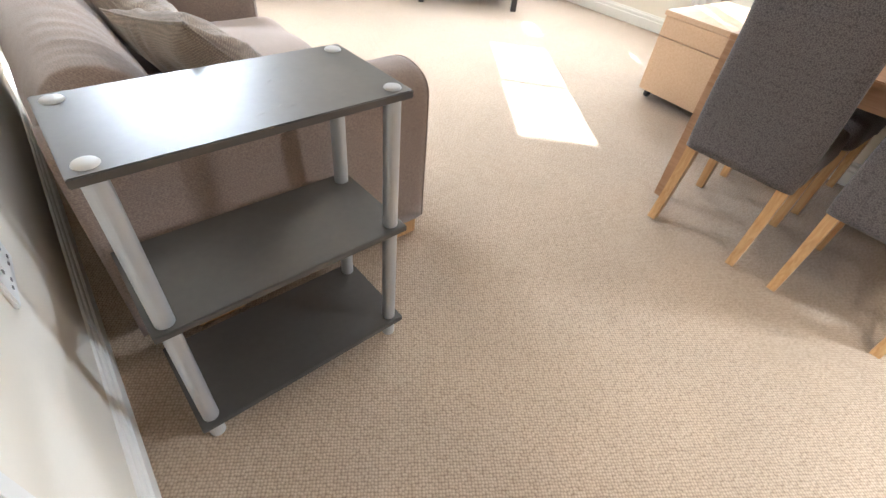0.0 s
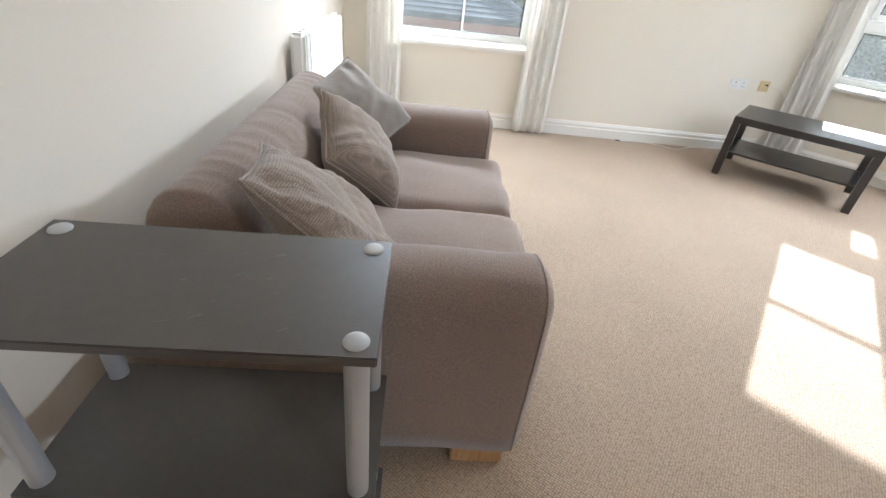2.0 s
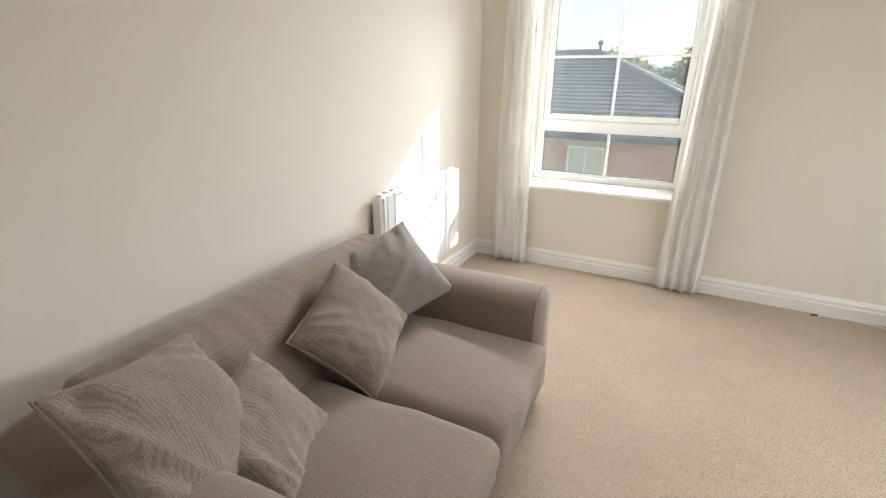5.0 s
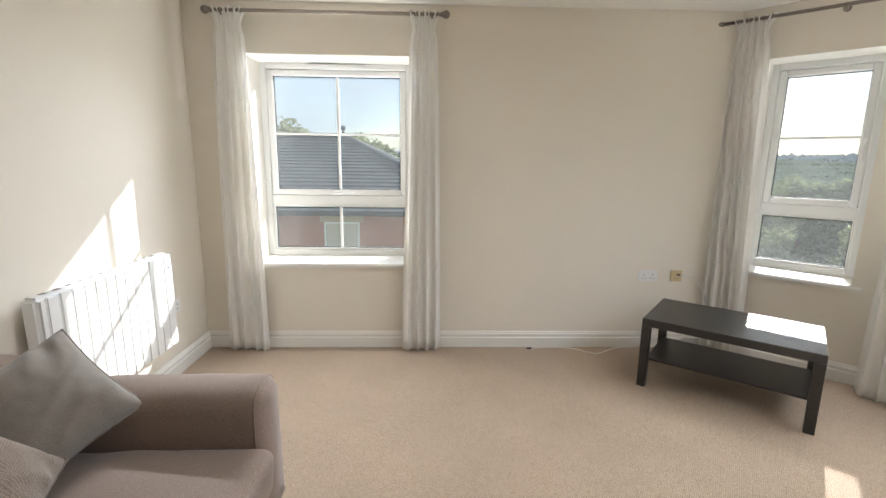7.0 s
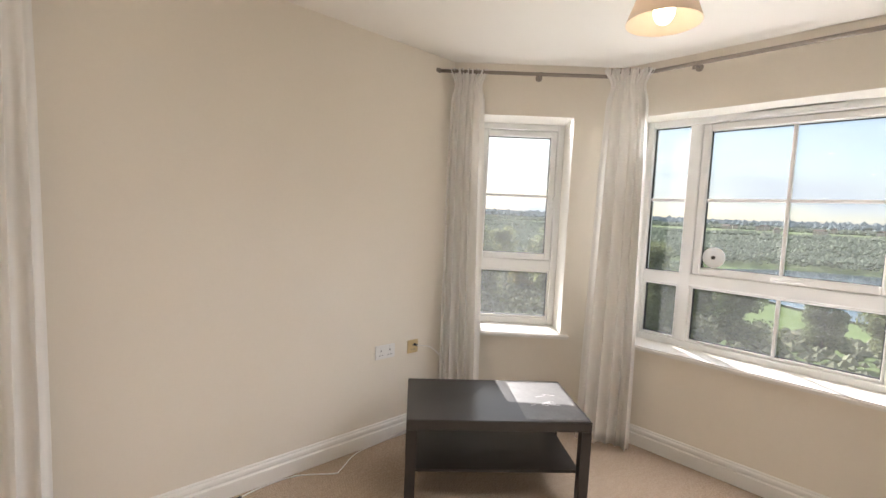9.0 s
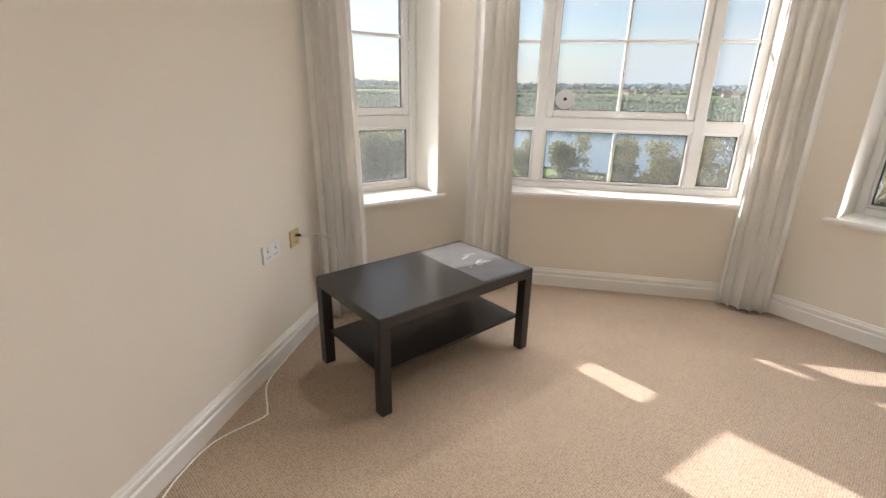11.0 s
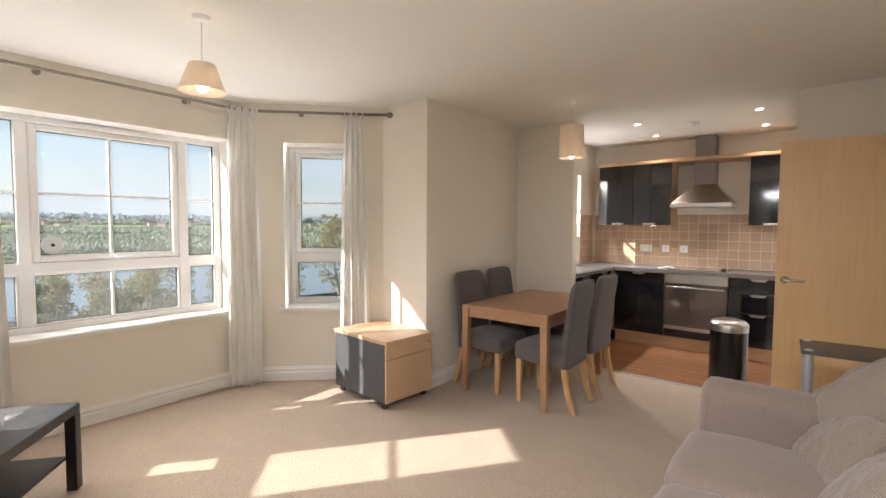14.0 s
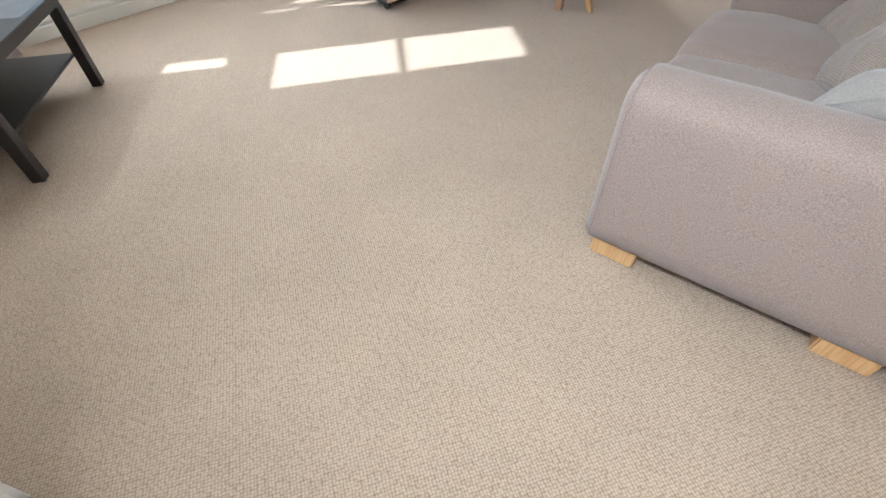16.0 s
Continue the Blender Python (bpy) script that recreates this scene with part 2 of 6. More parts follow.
TABLEWOOD = mat("mid_oak_table", (0.42, 0.245, 0.135), 0.35, var=0.08, scale=5, grain=((28, 1.5, 28), (0.85, 0.79, 0.72)))
DOORWOOD = mat("oak_veneer_door", (0.74, 0.485, 0.235), 0.38, var=0.05, scale=4, grain=((16, 16, 0.8), (0.94, 0.91, 0.86)))
GREYPANEL = mat("dark_grey_laminate", (0.085, 0.088, 0.092), 0.42, var=0.06, scale=10, bump=0.05, bump_scale=300)
CHAIRCLOTH = woven("charcoal_chair_cover", (0.070, 0.061, 0.060), (0.165, 0.145, 0.140), 0.004, 0.0012, patches=0.10)
RADWHITE = mat("white_enamel", (0.84, 0.84, 0.82), 0.3, var=0.02, scale=5)
DARKGAP = mat("dark_gap", (0.03, 0.03, 0.03), 0.8)
SOCKET = mat("white_socket_plastic", (0.82, 0.81, 0.78), 0.35, var=0.02)
# grey for the shade inside socket holes and radiator slots, drawn as pads
PINHOLE = mat("shaded_pin_hole", (0.22, 0.21, 0.20), 0.8)
YELLOWED = mat("yellowed_socket_plastic", (0.66, 0.52, 0.28), 0.4, var=0.06)
BLACKP = mat("black_plastic", (0.015, 0.015, 0.016), 0.4)
CABLE = mat("white_cable", (0.80, 0.78, 0.74), 0.45)
GLOSSBLACK = mat("gloss_black_door", (0.008, 0.008, 0.009), 0.08, var=0.05, spec=0.6, coat=0.3)
STEEL = mat("brushed_steel", (0.55, 0.54, 0.52), 0.28, 1.0, var=0.06, scale=8, fine=0.08, fine_scale=120, stretch=(2, 40, 40))
HOODSTEEL = mat("dull_hood_steel", (0.23, 0.20, 0.175), 0.30, 1.0, var=0.06, scale=8, fine=0.08, fine_scale=120, stretch=(2, 40, 40))
WORKTOP = mat("grey_stone_worktop", (0.14, 0.13, 0.12), 0.3, var=0.2, scale=30, fine=0.25, fine_scale=160)
TILE = mat("sand_ceramic_tile", (0.47, 0.32, 0.205), 0.35, var=0.10, scale=14, per_object=0.10, bump=0.1, bump_scale=40)
GROUT = mat("pale_grout", (0.74, 0.66, 0.55), 0.9, var=0.06)
PLANK = mat("walnut_laminate_plank", (0.22, 0.105, 0.048), 0.3, var=0.15, scale=4, per_object=0.22, grain=((1.2, 22, 22), (0.62, 0.5, 0.4)))
CARCASS = mat("beech_carcass", (0.52, 0.33, 0.19), 0.45, var=0.06, grain=((1.5, 25, 25), (0.85, 0.78, 0.68)))
OVENGLASS = mat("dark_oven_glass", (0.07, 0.055, 0.045), 0.04, metal=0.2, spec=1.0, coat=0.8)
SHADE = cloth_through("cream_lampshade_cloth", (0.84, 0.76, 0.66), 0.4)
BULB = glow("warm_bulb", (1.0, 0.78, 0.52), 5.0)
SPOTGLOW = glow("cool_spot_lens", (0.85, 0.92, 1.0), 18.0)
SPOTWARM = glow("warm_spot_lens", (1.0, 0.75, 0.48), 12.0)
CHROME = mat("satin_chrome", (0.72, 0.71, 0.69), 0.18, 1.0, var=0.03)


def glass_material(name, tint=(0.93, 0.96, 0.95), veil=0.04):
    m = bpy.data.materials.new(name)
    m.use_nodes = True
    n, l = m.node_tree.nodes, m.node_tree.links
    tr = n.new("ShaderNodeBsdfTransparent")
    tr.inputs[0].default_value = (*tint, 1)
    gl = n.new("ShaderNodeBsdfGlossy")
    gl.inputs["Roughness"].default_value = 0.02
    fr = n.new("ShaderNodeFresnel")
    fr.inputs[0].default_value = 1.35
    mx = n.new("ShaderNodeMixShader")
    # a mottled translucent veil, added to haze the dark view outside
    co = n.new("ShaderNodeTexCoord")
    dn = n.new("ShaderNodeTexNoise")
    dn.inputs["Scale"].default_value, dn.inputs["Detail"].default_value = 5.0, 6
    l.new(co.outputs["Object"], dn.inputs["Vector"])
    dv = n.new("ShaderNodeMath")
    dv.operation = 'MULTIPLY_ADD'
    dv.inputs[1].default_value, dv.inputs[2].default_value = veil, veil * 0.6
    l.new(dn.outputs["Fac"], dv.inputs[0])
    tl = n.new("ShaderNodeBsdfTranslucent")
    tl.inputs[0].default_value = (0.86, 0.88, 0.88, 1)
    film = n.new("ShaderNodeMixShader")
    l.new(dv.outputs[0], film.inputs[0])
    l.new(tr.outputs[0], film.inputs[1])
    l.new(tl.outputs[0], film.inputs[2])
    l.new(fr.outputs[0], mx.inputs[0])
    l.new(film.outputs[0], mx.inputs[1])
    l.new(gl.outputs[0], mx.inputs[2])
    l.new(mx.outputs[0], n["Material Output"].inputs[0])
    return m


GLASS = glass_material("window_glass")


# ---- building helpers ----
def part(name, bm, material, parent=None, label="", smooth=False):
    """Link a bmesh as one mesh object, under a thing or a part."""
    me = bpy.data.meshes.new(name)
    bmesh.ops.recalc_face_normals(bm, faces=bm.faces)
    if smooth:
        for f in bm.faces:
            f.smooth = True
    bm.to_mesh(me)
    bm.free()
    me.materials.append(material)
    ob = new(name, me)
    if parent:
        ob.parent = parent
    if label:
        ob["label"] = label
    return ob


def thing(name, m, label, category, group=""):
    ob = new(name)
    ob.empty_display_size = 0.1
    ob.matrix_world = m
    return tagged(ob, label, category, group)


def box(bm, x0, y0, z0, x1, y1, z1, bev=0.0, seg=2, turn=None):
    mt = Matrix.Translation(((x0 + x1) / 2, (y0 + y1) / 2, (z0 + z1) / 2)) @ Matrix.Diagonal((abs(x1 - x0), abs(y1 - y0), abs(z1 - z0), 1))
    if turn:
        mt = turn @ mt
    vs = bmesh.ops.create_cube(bm, size=1, matrix=mt)["verts"]
    if bev:
        es = {e for v in vs for e in v.link_edges}
        bmesh.ops.bevel(bm, geom=list(es), offset=bev, segments=seg, affect='EDGES', clamp_overlap=True)
    return bm


def bx(*a, **k):
    return box(bmesh.new(), *a, **k)


def cyl(bm, p0, p1, r0, r1=None, n=20):
    p0, p1 = Vector(p0), Vector(p1)
    d = p1 - p0
    mt = Matrix.Translation((p0 + p1) / 2) @ d.to_track_quat('Z', 'Y').to_matrix().to_4x4()
    bmesh.ops.create_cone(bm, cap_ends=True, segments=n, radius1=r0, radius2=r0 if r1 is None else r1, depth=d.length, matrix=mt)
    return bm


def ball(bm, c, r, sz=1.0, u=16, v=10):
    bmesh.ops.create_uvsphere(bm, u_segments=u, v_segments=v, radius=r, matrix=Matrix.Translation(c) @ Matrix.Diagonal((1, 1, sz, 1)))
    return bm


def prism(bm, pts, z0, z1):
    """A solid over a plan outline."""
    lo = [bm.verts.new((x, y, z0)) for x, y in pts]
    hi = [bm.verts.new((x, y, z1)) for x, y in pts]
    bm.faces.new(lo[::-1])
    bm.faces.new(hi)
    for i in range(len(pts)):
        j = (i + 1) % len(pts)
        bm.faces.new((lo[i], lo[j], hi[j], hi[i]))
    return bm


def lathe(bm, profile, n=28, c=(0, 0, 0)):
    rings = []
    for r, z in profile:
        rings.append([bm.verts.new((c[0] + r * math.cos(2 * math.pi * i / n), c[1] + r * math.sin(2 * math.pi * i / n), c[2] + z)) for i in range(n)])
    for a, b in zip(rings, rings[1:]):
        for i in range(n):
            j = (i + 1) % n
            bm.faces.new((a[i], a[j], b[j], b[i]))
    return bm


def tube(bm, pts, r, n=8):
    """A round cord or bar along a line of points."""
    pts = [Vector(p) for p in pts]
    rings = []
    for i, p in enumerate(pts):
        d = (pts[min(i + 1, len(pts) - 1)] - pts[max(i - 1, 0)]).normalized()
        q = d.to_track_quat('Z', 'Y')
        rings.append([bm.verts.new(p + q @ Vector((r * math.cos(2 * math.pi * k / n), r * math.sin(2 * math.pi * k / n), 0))) for k in range(n)])
    for a, b in zip(rings, rings[1:]):
        for k in range(n):
            bm.faces.new((a[k], a[(k + 1) % n], b[(k + 1) % n], b[k]))
    bm.faces.new(rings[0][::-1])
    bm.faces.new(rings[-1])
    return bm


def curve_points(ctrl, n=10):
    """Catmull-Rom through control points."""
    c = [Vector(p) for p in ctrl]
    c = [c[0] * 2 - c[1]] + c + [c[-1] * 2 - c[-2]]
    out = []
    for i in range(1, len(c) - 2):
        for k in range(n):
            t = k / n
            out.append(0.5 * ((2 * c[i]) + (c[i + 1] - c[i - 1]) * t + (2 * c[i - 1] - 5 * c[i] + 4 * c[i + 1] - c[i + 2]) * t * t
                              + (3 * c[i] - c[i - 1] - 3 * c[i + 1] + c[i + 2]) * t ** 3))
    out.append(c[-2])
    return out


# ---- plan ----
H = 2.42
T = 0.36
XE, Y2, Y4, XF = 4.56, -0.78, -2.57, 3.78
YA, XB, YC, XC = -3.42, 3.20, -4.93, 2.57
XF4 = XE - (Y4 - YA)
XKE, YK, XKW = 3.00, -6.70, 0.82
M45 = T * math.tan(radians(22.5))


class Run:
    """A straight stretch of wall: place along it (s), depth outwards (n)."""

    def __init__(self, p0, p1):
        self.p0, self.p1 = Vector(p0), Vector(p1)
        self.len = (self.p1 - self.p0).length
        self.d = (self.p1 - self.p0).normalized()
        self.n = Vector((-self.d.y, self.d.x))

    def at(self, s, n=0.0):
        q = self.p0 + self.d * s + self.n * n
        return (q.x, q.y)

    def matrix(self, s=0.0, z=0.0, n=0.0):
        """x along the run, y outwards."""
        x, y = self.at(s, n)
        return Matrix.Translation((x, y, z)) @ Matrix.Rotation(math.atan2(self.d.y, self.d.x), 4, 'Z')


def wall(name, run, label, openings=(), t=T, e0=0.0, e1=0.0, h=H):
    """A wall with real openings; e0 and e1 stretch its outer face for the corner mitres."""
    bm = bmesh.new()

    def piece(s0, s1, z0, z1):
        o0 = s0 - (e0 if s0 == 0 else 0)
        o1 = s1 + (e1 if s1 == run.len else 0)
        prism(bm, [run.at(s0), run.at(s1), run.at(o1, t), run.at(o0, t)], z0, z1)

    s = 0.0
    for a, b, z0, z1 in openings:
        if a > s:
            piece(s, a, 0, h)
        if z0 > 0:
            piece(a, b, 0, z0)
        piece(a, b, z1, h)
        s = b
    if s < run.len:
        piece(s, run.len, 0, h)
    ob = tagged(part(name, bm, WALL), label, "wall", kind="structure")
    return ob


def skirting(run, s0, s1):
    bm = bmesh.new()
    prof = [(0, 0), (0.020, 0), (0.020, 0.074), (0.016, 0.078), (0.0125, 0.080), (0.0125, 0.086), (0.0165, 0.092), (0.0165, 0.104), (0.013, 0.110), (0.009, 0.112), (0.009, 0.117), (0.006, 0.123), (0, 0.124)]
    ra = [bm.verts.new((*run.at(s0, -a), z)) for a, z in prof]
    rb = [bm.verts.new((*run.at(s1, -a), z)) for a, z in prof]
    for i in range(len(prof)):
        j = (i + 1) % len(prof)
        bm.faces.new((ra[i], ra[j], rb[j], rb[i]))
    bm.faces.new(ra)
    bm.faces.new(rb[::-1])
    tagged(part("baseboard", bm, TRIM), "white moulded skirting board along the wall", "baseboard", kind="structure")


N = Run((0, 0), (XF, 0))
F2 = Run((XF, 0), (XE, Y2))
E = Run((XE, Y2), (XE, Y4))
F4 = Run((XE, Y4), (XF4, YA))
CA = Run((XF4, YA), (XB, YA))
CB = Run((XB, YA), (XB, YC))
CC = Run((XB, YC), (XC, YC))
KE = Run((XKE, YC - 0.1), (XKE, YK))
KB = Run((XKE, YK), (XKW, YK))
KW = Run((XKW, YK), (XKW, YC - 0.1))
SW = Run((XKW, YC), (0, YC))
W = Run((0, YC), (0, 0))

Z0, Z1 = 0.645, 2.095
W1 = (0.385, 1.515)
W2 = (0.17, 0.80)
W3 = (0.09, 1.69)
W4 = (F4.len - 0.86, F4.len - 0.22)
DOOR = (0.12, 0.925, 0.0, 2.02)

wall("wall_north", N, "cream painted wall with a white window", [(*W1, Z0, Z1)], e0=T, e1=M45)
wall("wall_bay_north", F2, "cream painted angled bay wall with a narrow window", [(*W2, Z0, Z1)], e0=M45, e1=M45)
wall("wall_bay_east", E, "cream painted bay wall with a wide window", [(*W3, Z0, Z1)], e0=M45, e1=M45)
wall("wall_bay_south", F4, "cream painted angled bay wall with a narrow window", [(*W4, Z0, Z1)], e0=M45, e1=M45)
wall("wall_pier", CA, "cream painted short wall beside the bay", e0=M45, e1=-T)
wall("wall_dining", CB, "cream painted wall behind the dining chairs", e0=-T, e1=0)
wall("wall_nib", CC, "cream painted short wall between dining area and kitchen", t=0.10)
wall("wall_kitchen_east", KE, "cream painted kitchen wall with a window", [(0.55, 1.15, 1.25, 2.02)], t=0.3, e1=0.3)
wall("wall_kitchen_south", KB, "cream painted wall behind the kitchen units", t=0.3, e0=0.3, e1=0.1)
wall("wall_kitchen_west", KW, "cream painted kitchen side wall", t=0.1)
wall("wall_south", SW, "cream painted wall behind the open door", t=0.10, e1=0.2)
wall("wall_west", W, "cream painted wall behind the sofa", [DOOR], t=0.2, e1=0.2)
HB = [Run((-0.2, YC - 0.1), (-1.4, YC - 0.1)), Run((-1.4, YC - 0.1), (-1.4, -3.2)), Run((-1.4, -3.2), (-0.2, -3.2))]
for k, r in enumerate(HB):
    wall("wall_hall_%d" % (k + 1), r, "plain cream hallway wall beyond the door", t=0.1, e0=0.1 if k else 0, e1=0.1 if k < 2 else 0)

for r, a, b in ((N, 0, N.len), (F2, 0, F2.len), (E, 0, E.len), (F4, 0, F4.len), (CA, 0, CA.len + 0.018), (CB, -0.018, CB.len), (CC, 0, CC.len),
                (W, 0.985, W.len), (SW, 0, SW.len)):
    skirting(r, a, b)

OUT = [N.at(0, T), N.at(N.len + M45, T), F2.at(F2.len + M45, T), E.at(E.len + M45, T), F4.at(F4.len + M45, T), (XB + T, YA - T), (XB + T, YC - 0.1), (XKE + 0.3, YC - 0.1),
       (XKE + 0.3, YK - 0.3), (-1.5, YK - 0.3), (-1.5, T)]
tagged(part("ceiling", prism(bmesh.new(), OUT, H, H + 0.25), CEIL), "smooth white painted ceiling", "ceiling", kind="structure")
tagged(part("floor_slab", prism(bmesh.new(), OUT, -0.30, -0.03), GROUT), "concrete floor slab under the flat", "floor", kind="structure")
LIV = [(0, 0), (XF, 0), (XE, Y2), (XE, Y4), (XF4, YA), (XB, YA), (XB, YC + 0.01), (-1.4, YC + 0.01), (-1.4, -3.2), (0, -3.2)]
tagged(part("floor", prism(bmesh.new(), LIV, -0.03, 0.0), CARPET), "looped beige carpet with worn patches", "carpet", kind="structure")
tagged(part("threshold_strip", bx(XKW, YC - 0.02, -0.01, XC, YC + 0.02, 0.006, 0.003), SILVER), "slim metal threshold strip between carpet and laminate", "trim", kind="structure")


# ---- windows ----
def bar(bm, a, b, y0, y1, bev=0.006):
    """A window bar between two corners (x, z) of its face, from depth y0 to y1."""
    return box(bm, a[0], y0, a[1], b[0], y1, b[1], bev, 1)


def ring(bm, x0, z0, x1, z1, w, y0, y1, bev=0.006):
    bar(bm, (x0, z0), (x0 + w, z1), y0, y1, bev)
    bar(bm, (x1 - w, z0), (x1, z1), y0, y1, bev)
    bar(bm, (x0 + w - 0.001, z0), (x1 - w + 0.001, z0 + w), y0, y1, bev)
    bar(bm, (x0 + w - 0.001, z1 - w), (x1 - w + 0.001, z1), y0, y1, bev)
    return bm


def window(name, run, s0, s1, gy, sashes, label, sides=(), vents=True, z0=Z0, z1=Z1, mid=1.082, sill=True):
    """A white plastic window set deep in its opening. sashes: the main light (x0, x1, upright bar or None)."""
    w = s1 - s0
    root = new(name)
    root.matrix_world = run.matrix(s0)
    tagged(root, label, "window", kind="structure")
    part("window_frame", ring(bmesh.new(), 0.0, z0, w, z1, 0.045, gy - 0.045, gy + 0.04), UPVC, root)
    m0, m1, upright = sashes
    part("transom", bar(bmesh.new(), (0.044, mid - 0.038), (w - 0.044, mid + 0.038), gy - 0.04, gy + 0.035), UPVC, root)
    for x in sides:
        part("mullion", bar(bmesh.new(), (x - 0.035, z0 + 0.044), (x + 0.035, z1 - 0.044), gy - 0.042, gy + 0.036), UPVC, root)
    cells = [0.045] + [x for s in sides for x in (s - 0.035, s + 0.035)] + [w - 0.045]
    for k in range(0, len(cells), 2):
        a, b = cells[k], cells[k + 1]
        main = len(cells) == 2 or k == 2
        lo, hi = mid + 0.038, z1 - 0.045
        if main:
            sash = part("sash", ring(bmesh.new(), a + 0.002, lo + 0.002, b - 0.002, hi - 0.002, 0.045, gy - 0.038, gy + 0.03, 0.008), UPVC, root, "opening sash with white frame")
            g0, g1, h0, h1 = a + 0.047, b - 0.047, lo + 0.047, hi - 0.047
        else:
            sash = root
            g0, g1, h0, h1 = a, b, lo, hi
        zc = (h0 + h1) / 2
        pane = part("pane", bx(g0 - 0.004, gy - 0.004, h0 - 0.004, g1 + 0.004, gy + 0.004, h1 + 0.004), GLASS, root)
        pane.visible_shadow = False
        part("glazing_bar", bar(bmesh.new(), (g0, zc - 0.009), (g1, zc + 0.009), gy - 0.014, gy + 0.014, 0.003), UPVC, root)
        if main and upright:
            part("glazing_bar", bar(bmesh.new(), (upright - 0.009, h0), (upright + 0.009, h1), gy - 0.016, gy + 0.016, 0.003), UPVC, root)
        part("gasket", ring(bmesh.new(), g0 - 0.003, h0 - 0.003, g1 + 0.003, h1 + 0.003, 0.006, gy - 0.012, gy + 0.012, 0), DARKGAP, root, "thin dark rubber gasket")
        # fixed light below
        l0, l1 = z0 + 0.045, mid - 0.038
        pane = part("pane", bx(a - 0.004, gy - 0.004, l0 - 0.004, b + 0.004, gy + 0.004, l1 + 0.004), GLASS, root)
        pane.visible_shadow = False
        part("bead", ring(bmesh.new(), a, l0, b, l1, 0.014, gy - 0.03, gy - 0.006, 0.004), UPVC, root)
        part("gasket", ring(bmesh.new(), a + 0.013, l0 + 0.013, b - 0.013, l1 - 0.013, 0.005, gy - 0.012, gy + 0.012, 0), DARKGAP, root)
        if main and upright:
            part("glazing_bar", bar(bmesh.new(), (upright - 0.009, l0), (upright + 0.009, l1), gy - 0.016, gy + 0.016, 0.003), UPVC, root)
        if main:
            c = (a + b) / 2
            bm = bmesh.new()
            if upright:
                box(bm, c - 0.035, gy - 0.075, lo + 0.012, c + 0.035, gy - 0.06, lo + 0.034, 0.005)
                tube(bm, curve_points([(c, gy - 0.07, lo + 0.023), (c + 0.01, gy - 0.10, lo + 0.025), (c + 0.06, gy - 0.105, lo + 0.03), (c + 0.12, gy - 0.10, lo + 0.032)], 5), 0.007)
            else:
                hx = b - 0.022 if name != "window_4" else a + 0.022
                zz = lo + (hi - lo) * 0.45
                box(bm, hx - 0.011, gy - 0.075, zz - 0.035, hx + 0.011, gy - 0.06, zz + 0.035, 0.005)
                tube(bm, curve_points([(hx, gy - 0.07, zz), (hx, gy - 0.10, zz + 0.01), (hx, gy - 0.105, zz - 0.05), (hx, gy - 0.1, zz - 0.1)], 5), 0.007)
            part("handle", bm, UPVC, root, "white lever handle", True)
            if vents and upright:
                bm = bx(c - 0.21, gy - 0.075, z1 - 0.036, c + 0.21, gy - 0.044, z1 - 0.012, 0.008)
                part("trickle_vent", bm, UPVC, root, "slim white trickle vent")
    if sill:
        bm = bmesh.new()
        box(bm, -0.05, -0.035, z0 - 0.025, w + 0.05, 0.0, z0 + 0.004, 0.008, 2)
        box(bm, 0.0, -0.006, z0 - 0.012, w, gy - 0.04, z0 + 0.004)
        part("window_sill", bm, TRIM, root, "white painted board sill", False)
        # plastered reveal lining, a shade proud of the wall
        bm = bmesh.new()
        box(bm, 0.0, 0.003, z0 + 0.004, 0.003, gy - 0.045, z1 - 0.003)
        box(bm, w - 0.003, 0.003, z0 + 0.004, w, gy - 0.045, z1 - 0.003)
        box(bm, 0.0, 0.003, z1 - 0.003, w, gy - 0.045, z1)
        part("reveal", bm, CEIL, root, "white painted plaster reveal")
    return root


window("window_1", N, *W1, 0.34, (0, 0, 0.565), "white plastic casement window with glazing bars, curtains drawn back")
window("window_2", F2, *W2, 0.31, (0, 0, None), "narrow white plastic bay window with one glazing bar")
window("window_3", E, *W3, 0.24, (0, 0, 0.80), "wide white plastic bay window with narrow side lights", sides=(0.305, 1.295))
window("window_4", F4, *W4, 0.31, (0, 0, None), "narrow white plastic bay window with one glazing bar")
window("window_5", KE, 0.55, 1.15, 0.2, (0, 0, None), "white plastic kitchen window letting sun onto the tiles", z0=1.25, z1=2.02, mid=1.46, sill=False)

# round ventilator disc in the wide window
vent = thing("window_ventilator", E.matrix(W3[0] + 0.455, 1.235, 0.228), "round clear plastic window ventilator with a dark centre", "ventilator")
part("disc", cyl(bmesh.new(), (0, -0.006, 0), (0, 0.006, 0), 0.062, n=32), mat("clear_white_plastic", (0.80, 0.83, 0.86), 0.3), vent)
part("knob", cyl(bmesh.new(), (0, -0.018, 0), (0, -0.005, 0), 0.011, n=16), BLACKP, vent)


